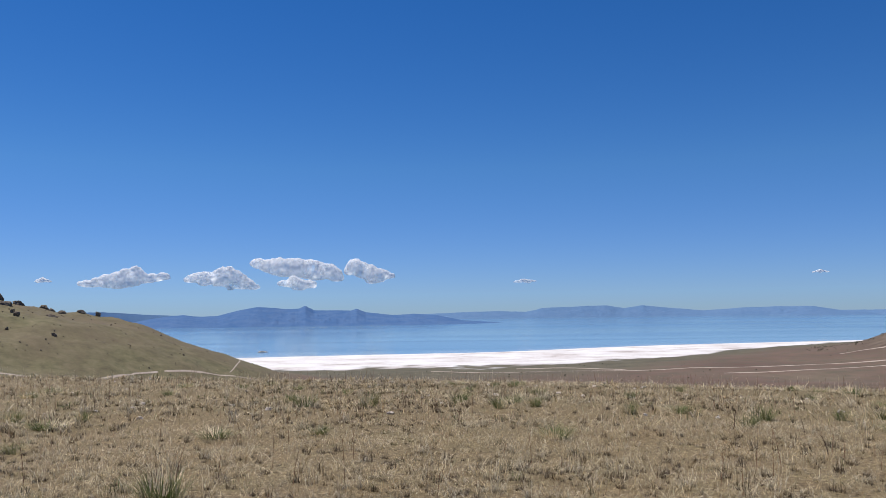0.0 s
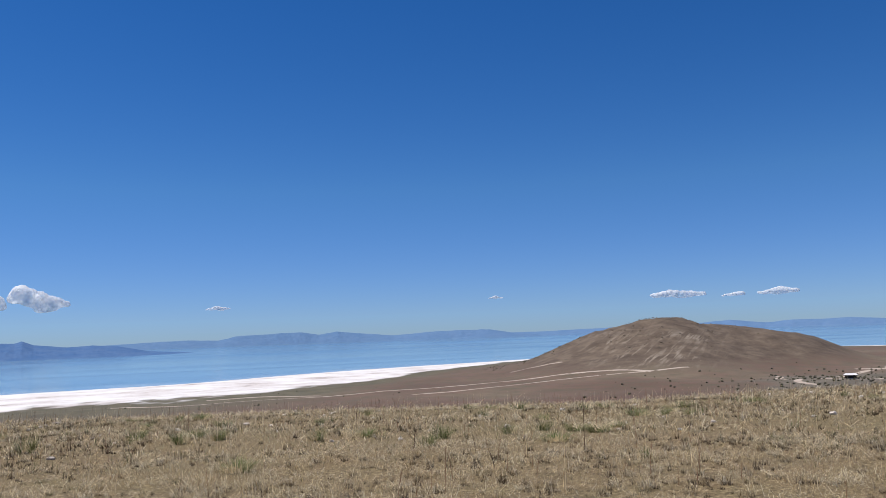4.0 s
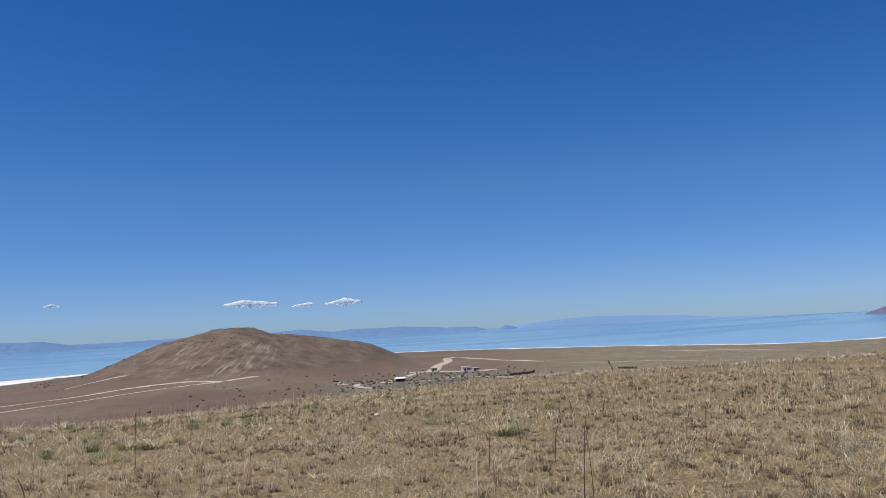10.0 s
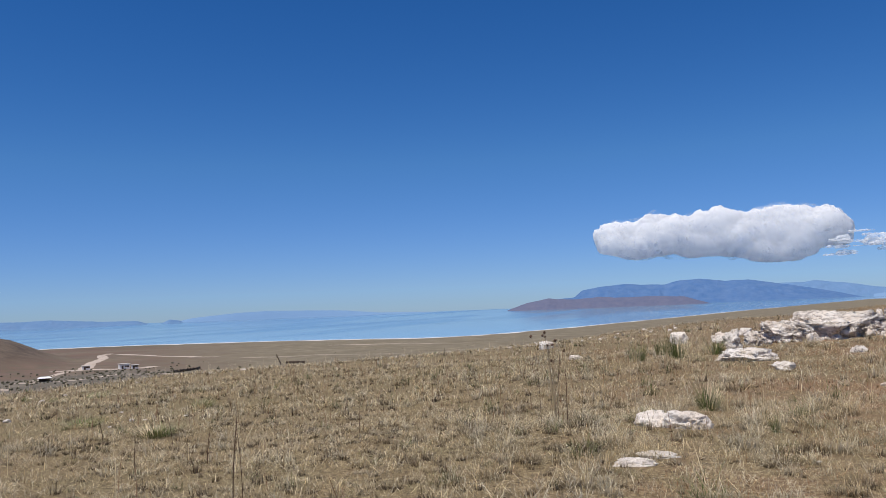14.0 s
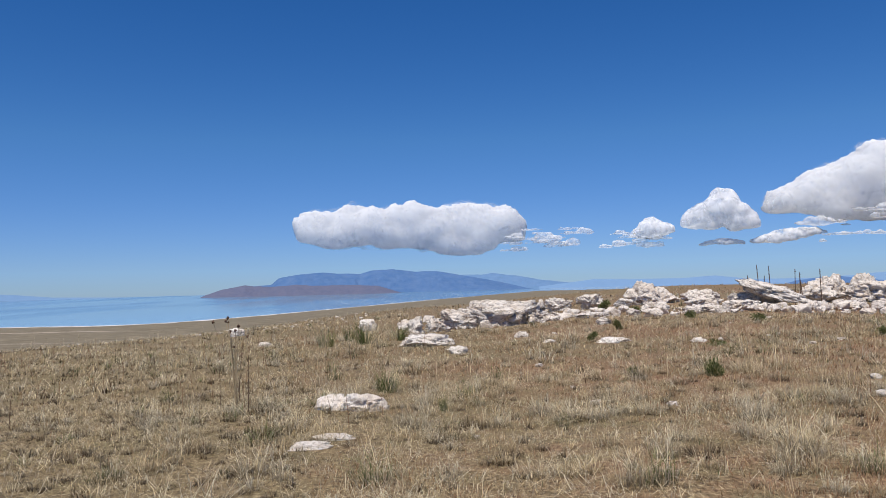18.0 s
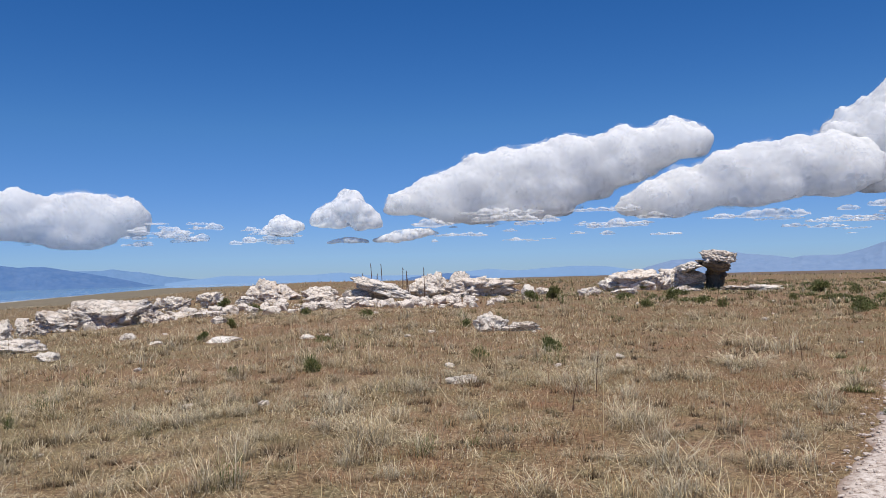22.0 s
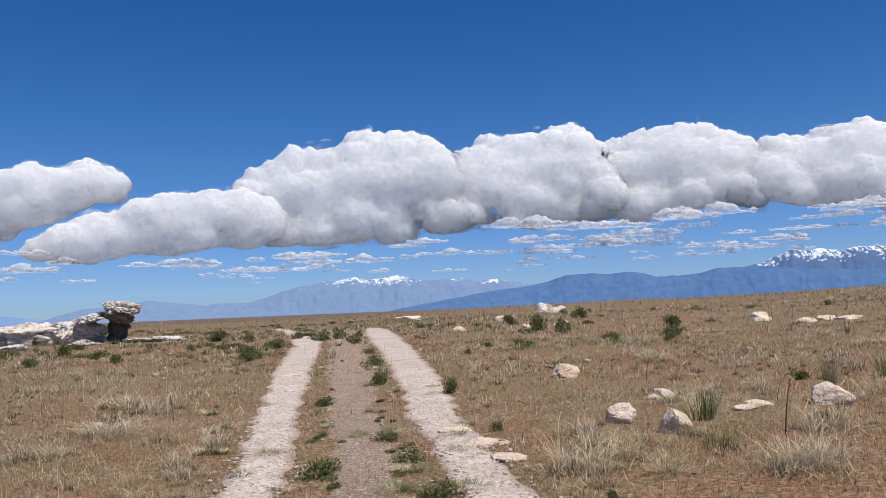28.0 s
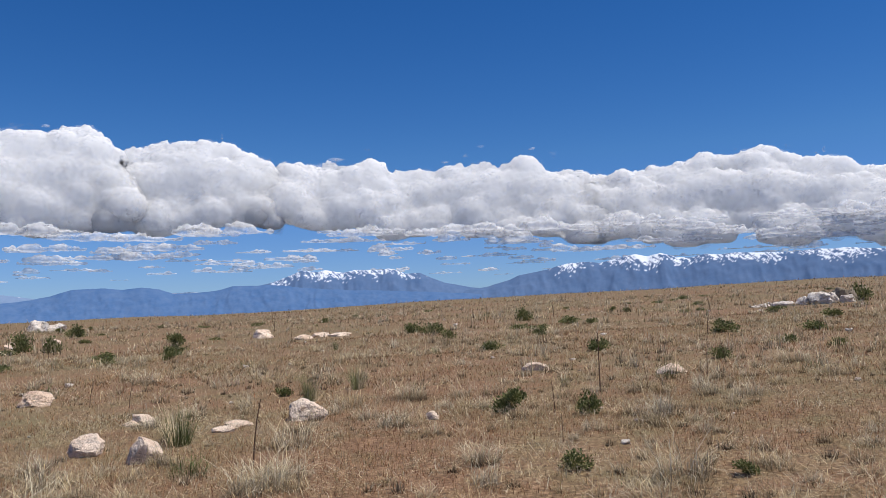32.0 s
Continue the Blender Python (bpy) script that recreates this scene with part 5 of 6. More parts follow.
STRAW_TUFTS = [(171.88, 7.9, 0.55, 0.45), (184.02, 7.9, 0.5, 0.41), (139.36, 10.5, 0.4, 0.27), (176.39, 17.3, 0.6, 0.36), (142.07, 15.3, 0.9, 0.34), (185.66, 9.7, 0.5, 0.42), (207.82, 7.7, 0.5, 0.45), (192.77, 12.7, 0.5, 0.38),
    (216.12, 14.9, 0.55, 0.38), (185.45, 8.2, 0.45, 0.36), (196.97, 8.3, 0.4, 0.32), (137.56, 6.2, 0.5, 0.30), (135.08, 7.7, 0.45, 0.30), (114.51, 7.5, 0.4, 0.28), (130.97, 10.3, 0.55, 0.32), (141.95, 11.7, 0.7, 0.32), (103.03, 8.8, 0.55, 0.26), (117.1, 7.2, 0.5, 0.26)]
STRAW_KINDS = [straw_kind(s) for s in (131, 132, 133, 134)]
spread_out(STRAW_KINDS, STRAW_TUFTS, "large bleached tuft of bunch grass among red-brown weeds", (1.0, 1.0), 18)
REED_KINDS = [reed_kind(s) for s in (31, 32, 33)]
spread_out(REED_KINDS, REEDS, "upright green tuft of coarse grass by rocks", (1.0, 1.25), 9)
spread_out(REED_KINDS, REEDS_EAST, "grey green tuft of upright stems", (1.0, 1.15), 10)
spread_out(REED_KINDS, REEDS_WEST, "green tuft in the dry meadow", (1.0, 1.2), 11)
spread_out(REED_KINDS, [(deal.uniform(-29, 60), deal.uniform(11, 26), deal.uniform(0.25, 0.6), deal.uniform(0.14, 0.26)) for _ in range(56)], "small green tuft in the dry meadow", (1, 1), 12)
spread_out(REED_KINDS, [(deal.uniform(146, 165), deal.uniform(6.5, 16), deal.uniform(0.2, 0.35), deal.uniform(0.06, 0.12)) for _ in range(26)], "low green tuft beside the gravel track", (1, 1), 13)


def stalk_kind(seed, thick):
    rng = np.random.RandomState(seed)
    ob = new("dead_stalk")
    x, y = rng.uniform(-0.06, 0.06, 2)
    pts = [(0, 0, -0.05), (x * 0.3, y * 0.3, 0.35), (x * 0.8, y * 0.8, 0.7), (x * 1.5, y * 1.5, 1.0)]
    mesh_object("stem", *stem_mesh(pts, 0.006 * thick, 0.0028 * thick), DEAD_STEM, ob)
    nubs = []
    for k in range(16):
        z = rng.uniform(0.62, 1.0)
        c = np.array([x * 1.5 * z, y * 1.5 * z, z]) + rng.normal(size=3) * np.array([0.008, 0.008, 0.0]) * min(thick, 2.0)
        v, f = ICO[1]
        nubs.append((v * rng.uniform(0.004, 0.008) * min(thick, 2.0) + c, f))
    tagged(mesh_object("seed_head", *joined(nubs), DEAD_STEM, ob, "dry dark seed heads"), "dry dark seed heads", kind="stuff")
    return tagged(ob, "thin dead brown stalk with seed heads", "stalk", "dead stalks")


STALK_KINDS = [stalk_kind(41, 1.0), stalk_kind(42, 1.4), stalk_kind(43, 0.8)]
THICK_STALKS = [stalk_kind(44, 6.0), stalk_kind(45, 5.0)]
spread_out(THICK_STALKS, [(b, min(r, 40), 0.85, h) for b, r, w, h in STALKS], "tall dead mullein stalk behind the outcrop", (1.0, 1.05), 14)
spread_out(STALK_KINDS, [(57.2, 7.0, 0.9, 0.72), (57.9, 7.1, 0.8, 0.55), (29.1, 12.0, 0.9, 0.75), (132.5, 9.2, 0.9, 0.7), (79.0, 10.5, 0.7, 0.75), (80.2, 10.9, 0.7, 0.9), (80.8, 10.6, 0.7, 0.7), (204.5, 12.0, 1.0, 0.75), (183.6, 8.8, 0.9, 0.6), (211.0, 13.0, 1.0, 0.9)], "dead brown stalk standing in dry grass", (1, 1), 15)
spread_out(STALK_KINDS, [(deal.uniform(-30, 226), deal.uniform(7.5, 24), deal.uniform(0.6, 0.9), deal.uniform(0.2, 0.42)) for _ in range(60)], "thin dead stalk standing in dry grass", (1, 1), 16)
spread_out(STALK_KINDS, [(deal.uniform(160, 226), deal.uniform(28, 70), deal.uniform(1.0, 1.5), deal.uniform(0.3, 0.9)) for _ in range(80)], "thin dead stalk on the skyline of the rise", (1, 1), 17)
for ob, m in first:
    ob.matrix_basis = m

# the tall thistle with dark round heads
thistle = tagged(new("dead_thistle"), "tall dry thistle with dark round seed heads", "thistle")
thistle.matrix_basis = Matrix.Translation(at(80.0, 10.8))
rng = np.random.RandomState(77)
for k in range(9):
    x, y, z = rng.normal(0, 0.13), rng.normal(0, 0.13), rng.uniform(0.75, 1.25)
    stalk = mesh_object("stem", *stem_mesh([(0.02 * x, 0.02 * y, -0.05), (x * 0.35, y * 0.35, 0.5 * z), (x * 0.8, y * 0.8, 0.85 * z), (x, y, z)], 0.006, 0.0025), GRASS_STEM, thistle)
    v, f = ICO[2]
    mesh_object("head", v * rng.uniform(0.014, 0.022) * (1 + 0.25 * rng.normal(size=(len(v), 1))) + np.array([x, y, z]), f, DEAD_STEM, stalk, "dark spiky seed head")

# ---------------------------------------------------------------- far things on the plain and the hills
def strip(points, width, name, label, material=None, lift=0.05, seed=1, fine=5.0):
    """A dirt road or path along bearings and distances, draped over the land."""
    P = np.array([(r * math.sin(radians(b)), r * math.cos(radians(b))) for b, r in points])
    seg = np.linalg.norm(np.diff(P, axis=0), axis=1)
    s = np.r_[0, np.cumsum(seg)]
    l = np.arange(0, s[-1] + fine, fine).clip(0, s[-1])
    C = np.stack([np.interp(l, s, P[:, 0]), np.interp(l, s, P[:, 1])], -1)
    for _ in range(3):
        C[1:-1] = 0.25 * C[:-2] + 0.5 * C[1:-1] + 0.25 * C[2:]
    T = np.gradient(C, axis=0)
    T /= np.linalg.norm(T, axis=1)[:, None] + 1e-9
    Nn = np.stack([-T[:, 1], T[:, 0]], -1)
    half = width / 2 * (1 + 0.35 * fbm(np.stack([l / 12, 0 * l, 0 * l + seed], -1), 3, seed))
    across = np.linspace(-1, 1, 5)
    X, Y = (C[:, None, k] + Nn[:, None, k] * across[None] * half[:, None] for k in (0, 1))
    Z = terrain(X, Y) + lift
    return tagged(mesh_object(name, np.stack([X, Y, Z], -1).reshape(-1, 3), grid_faces(len(C), 5), material or ROAD, smooth=True), label, "road", "dirt roads", "structure")


strip([(-36, 140), (-28.8, 159), (-22.3, 185), (-18, 199), (-14.4, 210), (-11.5, 222)], 0.8, "road", "pale dirt road along the foot of the hill", lift=0.05)
strip([(-14.9, 212), (-14.5, 222), (-14.2, 240), (-14.4, 268)], 0.25, "road", "thin pale footpath over the hill's shoulder", lift=0.05, fine=3)
strip([(-1, 420), (8, 415), (14.3, 417), (20.2, 418), (24.6, 453), (29.8, 462), (33.3, 463), (36, 455)], 3.4, "road", "long pale dirt road across the brown plain")
strip([(19, 380), (22.6, 396), (26.5, 425), (29.8, 441), (32.9, 447), (38.1, 466)], 2.4, "road", "pale dirt track branching over the plain")
strip([(5, 455), (7.5, 452), (10.5, 440), (12.5, 425)], 4.5, "road", "pale track near the salt shore")
strip([(26.0, 520), (28.4, 523), (30.5, 515)], 3.0, "road", "short pale track below the hill")
strip([(43.6, 440), (43.9, 430), (43.5, 422), (44.2, 416)], 2.6, "road", "pale looping footpath near the pavilion", fine=2.5)
strip([(45.0, 418), (44.7, 408), (45.2, 399), (46.0, 394)], 3.0, "road", "pale looping footpath near the pavilion", fine=2.5)
strip([(46.6, 440), (47.2, 452), (48.4, 475), (49.6, 500)], 3.5, "road", "pale drive to the pavilion", fine=3)
strip([(48.2, 424), (49.5, 428), (51, 440), (52.2, 452)], 4.0, "road", "pale drive past the pavilion", fine=3)
strip([(46.0, 424), (46.9, 420), (47.6, 423)], 5.0, "road", "pale pad before the pavilion", fine=3)
strip([(48.2, 512), (50.2, 516), (52.0, 506), (53.8, 505), (54.5, 512)], 9.0, "road", "broad pale parking area on the plain", fine=3)
strip([(50.2, 520), (50.6, 590), (51.4, 650), (51.2, 735), (51.8, 760)], 7.0, "road", "pale road climbing away over the plain")
strip([(51.4, 740), (53, 700), (56.7, 620), (58.5, 590)], 6.0, "road", "pale straight road across the plain")
strip([(52.0, 455), (54.0, 440), (56.0, 428)], 3.0, "road", "pale loop path on the scrub", fine=3)
strip([(60.0, 560), (64, 555), (68, 530), (72, 520)], 3.0, "road", "faint pale track on the far plain")
strip([(66, 700), (70, 690), (74, 640), (78, 640)], 5.0, "road", "faint pale road by the shore")


def box(sx, sy, sz, x=0, y=0, z=0, bevel=0.05):
    bm = bmesh.new()
    bmesh.ops.create_cube(bm, size=1.0, matrix=Matrix.Translation((x, y, z + sz / 2)) @ Matrix.Diagonal((sx, sy, sz, 1)))
    bmesh.ops.bevel(bm, geom=bm.edges[:], offset=bevel, segments=1, affect="EDGES")
    return bm


def pavilion():
    ob = tagged(new("pavilion"), "open picnic pavilion with a white hipped roof on the plain", "pavilion")
    ob.matrix_basis = Matrix.Translation(at(47.9, 428)) @ Matrix.Rotation(radians(-47.9), 4, "Z") @ Matrix.Scale(0.66, 4)
    part("floor_slab", box(8.4, 6.4, 0.35, z=-0.15), CONCRETE, ob)
    for x in (-3.6, -1.2, 1.2, 3.6):
        for y in (-2.6, 2.6):
            part("post", box(0.28, 0.28, 2.3, x, y, 0.1, 0.03), SHADE_WOOD, ob)
    part("back_wall", box(7.2, 0.2, 2.2, 0, 2.4, 0.1, 0.03), SHADE_WOOD, ob, "dark back wall")
    part("table", box(5.2, 1.6, 0.8, 0, 0, 0.15), SHADE_WOOD, ob)
    bm = box(9.0, 7.0, 0.3, z=2.35)
    part("eaves", bm, SHADE_WOOD, ob)
    bm = bmesh.new()
    lo = [bm.verts.new((x, y, 2.65)) for x, y in ((-4.6, -3.6), (4.6, -3.6), (4.6, 3.6), (-4.6, 3.6))]
    hi = [bm.verts.new((x, y, 3.7)) for x, y in ((-3.2, -1.6), (3.2, -1.6), (3.2, 1.6), (-3.2, 1.6))]
    bm.faces.new(hi), bm.faces.new(lo[::-1])
    for k in range(4):
        bm.faces.new((lo[k], lo[(k + 1) % 4], hi[(k + 1) % 4], hi[k]))
    part("roof", bm, PAINT, ob, "pale metal roof")


def hut(b, r, w, d, h, label):
    ob = tagged(new("building"), label, "building", "low buildings on the plain")
    ob.matrix_basis = Matrix.Translation(at(b, r)) @ Matrix.Rotation(radians(-b + 8), 4, "Z")
    part("wall", box(w, d, h, z=-0.3), PAINT, ob, "pale plastered wall")
    part("roof", box(w + 0.8, d + 0.8, 0.35, z=h - 0.3), CONCRETE, ob)
    part("door", box(1.0, 0.12, 2.0, -0.2 * w, -d / 2 - 0.03, 0.0, 0.02), SHADE_WOOD, ob)
    for x in (0.1, 0.33):
        part("window", box(1.1, 0.12, 0.9, x * w, -d / 2 - 0.03, 1.1, 0.02), SHADE_WOOD, ob)


pavilion()
hut(52.6, 506, 5.6, 4.5, 3.1, "white flat-roofed building by the parking area")
hut(53.25, 503, 3.6, 3.5, 2.3, "small white annex by the parking area")
hut(50.3, 516, 4.0, 3.5, 2.4, "small pale hut at the parking area")


def fence(b0, r0, b1, r1, posts, label):
    ob = tagged(new("fence"), label, "fence", "fences on the plain")
    p0, p1 = at(b0, r0), at(b1, r1)
    for k in range(posts):
        t = k / (posts - 1)
        q = p0.lerp(p1, t)
        g = float(terrain(q.x, q.y))
        part("post", box(0.3, 0.3, 2.0, q.x, q.y, g - 0.3, 0.03), SHADE_WOOD, ob)
        if k:
            m, v = (q + last) / 2, q - last
            bm = box(v.length, 0.12, 1.1, 0, 0, 0, 0.02)
            bm.transform(Matrix.Translation((m.x, m.y, g + 0.3)) @ Matrix.Rotation(math.atan2(v.y, v.x), 4, "Z"))
            part("board", bm, SHADE_WOOD, ob)
        last = q


fence(55.67, 431, 57.39, 466, 9, "long dark timber corral fence on the plain")
fence(63.15, 458, 64.39, 450, 6, "dark timber corral fence on the plain")
fence(62.5, 556, 62.74, 454, 10, "dark fence line climbing the plain")

# a low islet off the salt shore
rock(-12.7, 742, 9.5, 1.6, 301, "low pale islet in the shallow water", 4, 0.8, 0.3, 0.4, 2.2, lift=-0.3 - float(at(-12.7, 745).z) + LAKE)

# dark boulders on the crest of the grassy hill
deal = random.Random(31)
for i in range(30):
    b = -30.5 + 17.5 * deal.random() ** 1.25
    r = 205 + 60 * deal.random() - 0.6 * (b + 30)
    s = deal.uniform(0.5, 1.7) * (1.25 if b < -24 else 0.35)
    rock(b, r, s, s * deal.uniform(0.5, 0.95), 310 + i, "dark weathered boulder on the grassy hill", 3, 1.0, 0.2, 0.8, 3.2, material=DARK_ROCK, name="boulder")
for i, (b, r, w, h) in enumerate([(-29.2, 238, 7, 3.0), (-27.9, 238, 5, 2.4), (-26.5, 240, 5.5, 2.2), (-25.4, 240, 4, 2.0), (-23.3, 243, 2.6, 2.6), (-24.3, 242, 4, 1.5), (-28.6, 230, 5, 1.8), (-26.0, 225, 5, 1.5)]):
    rock(b, r, w * 0.6, h * 0.55, 371 + i, "dark craggy outcrop on the crest of the hill", 4, 1.1, 0.4, 0.7, 3.2, material=DARK_ROCK, name="boulder")


def stones(name, label, count, place, size, material, seed, level=2, squash=0.6):
    """Many stones or bushes too small and far to pick apart, as one object."""
    rng = np.random.RandomState(seed)
    V, F, n = [], [], 0
    kinds = [rock_mesh(1, 0.9, squash, seed + q, level, 0.9) for q in range(6)]
    spots = np.array([place(rng) for _ in range(count)])
    level_at = terrain(spots[:, 0], spots[:, 1])
    for (x, y), z0 in zip(spots, level_at):
        v, f = kinds[rng.randint(6)]
        s, a = size(rng), rng.uniform(0, 6.28)
        c, q = math.cos(a) * s, math.sin(a) * s
        V.append(np.stack([v[:, 0] * c - v[:, 1] * q + x, v[:, 0] * q + v[:, 1] * c + y, v[:, 2] * s + z0], -1)), F.append(f + n)
        n += len(v)
    ob = mesh_object(name, np.concatenate(V), np.concatenate(F), material, smooth=True)
    return tagged(ob, label, "rock" if "rock" in name or "stone" in name else "scrub", kind="stuff")


def polar(b0, b1, r0, r1):
    def pick(rng):
        b, r = radians(rng.uniform(b0, b1)), rng.uniform(r0, r1)
        return r * math.sin(b), r * math.cos(b)
    return pick


stones("hill_rock", "scattered dark rocks over the grassy hill", 300, lambda g: (lambda b, r: (r * math.sin(radians(b)), r * math.cos(radians(b))))(-31 + 20 * g.uniform(0, 1) ** 1.4, g.uniform(190, 262)), lambda g: g.uniform(0.1, 0.4), DARK_ROCK, 401)
stones("ridge_rock", "dark rocks and brush along the top of the far hill", 170, lambda g: (lambda b, r: (r * math.sin(radians(b)), r * math.cos(radians(b))))(g.normal(38, 3.2), g.uniform(585, 640)), lambda g: g.uniform(0.3, 0.8), DARK_ROCK, 402)
stones("slope_rock", "pale rock bands on the flank of the far hill", 150, lambda g: (lambda b, r: (r * math.sin(radians(b)), r * math.cos(radians(b))))(g.choice([33.0, 34.2, 35.0, 36.6, 39.0]) + g.normal(0, 0.55), g.uniform(520, 590)), lambda g: g.uniform(0.4, 1.5), DARK_ROCK, 403, 2, 0.25)
SCRUB = plain_material("dark_sage_scrub", (0.065, 0.060, 0.038), (0.125, 0.112, 0.072), 0.8, 0.95)
stones("sage_scrub", "dark sage bushes dotted over the plain", 480, lambda g: (lambda b: (lambda r: (r * math.sin(radians(b)), r * math.cos(radians(b))))(g.uniform(300, float(np.interp(b, SHORE[:, 0], SHORE[:, 1])) - 15)))(g.uniform(-9, 78)), lambda g: 0.2 + 0.7 * g.uniform(0, 1) ** 3, SCRUB, 404, 1)
stones("scrub_thicket", "grey scrub around the pavilion", 420, lambda g: (430 * math.sin(radians(49.5)) + g.normal(0, 45), 430 * math.cos(radians(49.5)) + g.normal(0, 30)), lambda g: g.uniform(0.5, 1.6), SCRUB, 405, 1)
stones("shore_scrub", "dark brush near the salt shore", 260, polar(24, 31, 560, 800), lambda g: g.uniform(0.3, 1.1), SCRUB, 406, 1)
stones("edge_stone", "small white stones along the edge of the meadow", 230, lambda g: (lambda b: (lambda r: (r * math.sin(radians(b)), r * math.cos(radians(b))))(g.uniform(40, 72)))(g.uniform(56, 90)), lambda g: 0.06 + 0.26 * g.uniform(0, 1) ** 2.5, ROCK, 407, 3, 0.4)
stones("meadow_stone", "small pale stones scattered in the dry meadow", 240, polar(-29, 60, 14, 38), lambda g: 0.03 + 0.12 * g.uniform(0, 1) ** 2, ROCK, 408, 3, 0.4)
stones("rise_stone", "small pale stones scattered on the rise", 120, polar(95, 224, 8, 45), lambda g: 0.04 + 0.15 * g.uniform(0, 1) ** 2, ROCK, 409, 3, 0.38)
stones("ledge_rock", "broken pale rubble along the rock ledge", 330, lambda g: (lambda b, r: (r * math.sin(radians(b)), r * math.cos(radians(b))))(g.uniform(92, 126), 31 + 4.5 * abs(g.normal()) - 2), lambda g: 0.10 + 0.5 * g.uniform(0, 1) ** 2, ROCK, 410, 3, 0.55)

# ---------------------------------------------------------------- the gravel track: two ruts
def rut(points, widths, seed, reach=1.0):
    P = np.array(points, float)
    t = np.linspace(0, 1, 520) ** 1.15 * (len(P) - 1)
    i = np.clip(t.astype(int), 0, len(P) - 2)
    u = (t - i)[:, None]
    Pm, Pn = P[np.maximum(i - 1, 0)], P[np.minimum(i + 2, len(P) - 1)]
    C = 0.5 * (2 * P[i] + (P[i + 1] - Pm) * u + (2 * Pm - 5 * P[i] + 4 * P[i + 1] - Pn) * u ** 2 + (3 * P[i] - Pm - 3 * P[i + 1] + Pn) * u ** 3)
    T = np.gradient(C, axis=0)
    T /= np.linalg.norm(T, axis=1)[:, None]
    Nn = np.stack([-T[:, 1], T[:, 0]], -1)
    across = np.linspace(-1, 1, 17)
    l = np.cumsum(np.r_[0, np.linalg.norm(np.diff(C, axis=0), axis=1)])
    width = np.interp(t, np.arange(len(P)), widths)
    half = width / 2 * (1 + 0.10 * fbm(np.stack([l / 0.5, 0 * l, 0 * l + seed], -1), 4, seed))
    side = 0.17 * reach * fbm(np.stack([l / 0.35, 0 * l + 9, 0 * l + seed], -1), 4, seed + 5)
    X = C[:, None, 0] + Nn[:, None, 0] * (across[None] * half[:, None] + side[:, None] * across[None] ** 2)
    Y = C[:, None, 1] + Nn[:, None, 1] * (across[None] * half[:, None] + side[:, None] * across[None] ** 2)
    rough = fbm(np.stack([X / 0.16, Y / 0.16, 0 * X + seed], -1).reshape(-1, 3), 3, seed + 9).reshape(X.shape)
    Z = terrain(X, Y) + 0.026 - 0.030 * across[None] ** 4 + 0.022 * rough * across[None] ** 2 - 0.03 * (np.abs(across[None]) > 0.99)
    edge = np.clip((np.abs(across) - 0.62) / 0.38, 0, 1)[None] * np.ones_like(X)
    return C, np.stack([X, Y, Z], -1).reshape(-1, 3), grid_faces(len(C), len(across)), edge.ravel()


RUT_L = [(-9.0, 2.6), (-5.0, 1.6), (-2.2, 0.6), (-0.1, -0.7), (1.4, -2.5), (2.88, -5.0), (3.67, -6.72), (4.55, -8.45), (5.67, -10.6), (7.15, -13.5), (9.9, -18.9), (12.9, -25.0), (16.9, -32.6), (21.4, -40.4), (30.0, -52.8)]
RUT_R = [(-9.6, 0.8), (-5.8, -0.3), (-3.2, -1.3), (-1.3, -2.6), (-0.1, -4.1), (0.95, -5.6), (1.64, -6.92), (2.39, -8.56), (3.28, -10.5), (4.35, -13.0), (6.4, -17.7), (9.1, -23.7), (11.9, -29.6), (15.6, -37.6), (19.6, -46.0)]
RUT_W = [0.55, 0.55, 0.55, 0.55, 0.55, 0.55, 0.57, 0.6, 0.68, 0.78, 1.0, 1.2, 1.4, 1.5, 0.5]
centres = []
for pts, sd in ((RUT_L, 3), (RUT_R, 8)):
    C, v, f, e = rut(pts, RUT_W, sd)
    centres.append((C, np.interp(np.linspace(0, 1, len(C)) ** 1.15 * (len(RUT_W) - 1), np.arange(len(RUT_W)), RUT_W)))
    tagged(mesh_object("path", v, f, GRAVEL, smooth=True, attrs=dict(edge=e)), "pale gravel wheel rut through dry grass", "path", "wheel ruts", "structure")


def off_track(x, y, gap):
    """How far the places lie from the nearer rut; True where grass may grow."""
    d = np.full(len(x), 99.0)
    b, r = bearing(x, y), np.hypot(x, y)
    near = np.where(((b > 120) & (b < 215) & (r < 80)) | (r < 6))[0]
    for C, W in centres:
        for k in range(0, len(C), 3):
            d[near] = np.minimum(d[near], np.hypot(x[near] - C[k, 0], y[near] - C[k, 1]) - 0.46 * (W[k] - 0.55))
    return d > gap


strip_c = 0.5 * (np.array(RUT_L) + np.array(RUT_R))
C, v, f, e = rut([tuple(p) for p in strip_c], [1.25 * w for w in RUT_W], 12, 2.0)
tagged(mesh_object("verge", v - np.array([0, 0, 0.014]), f, RUT_DIRT, smooth=True), "trodden dirt between the wheel ruts", "path", kind="structure")
middle = C


def between(x, y):
    d = np.full(len(x), 99.0)
    near = np.where((np.hypot(x, y) < 60) & (bearing(x, y) > 135) & (bearing(x, y) < 190))[0]
    for k in range(0, len(middle), 6):
        d[near] = np.minimum(d[near], np.hypot(x[near] - middle[k, 0], y[near] - middle[k, 1]))
    return d < 0.6


# loose stones on the ruts
rng = np.random.RandomState(5)
V, F, n = [], [], 0
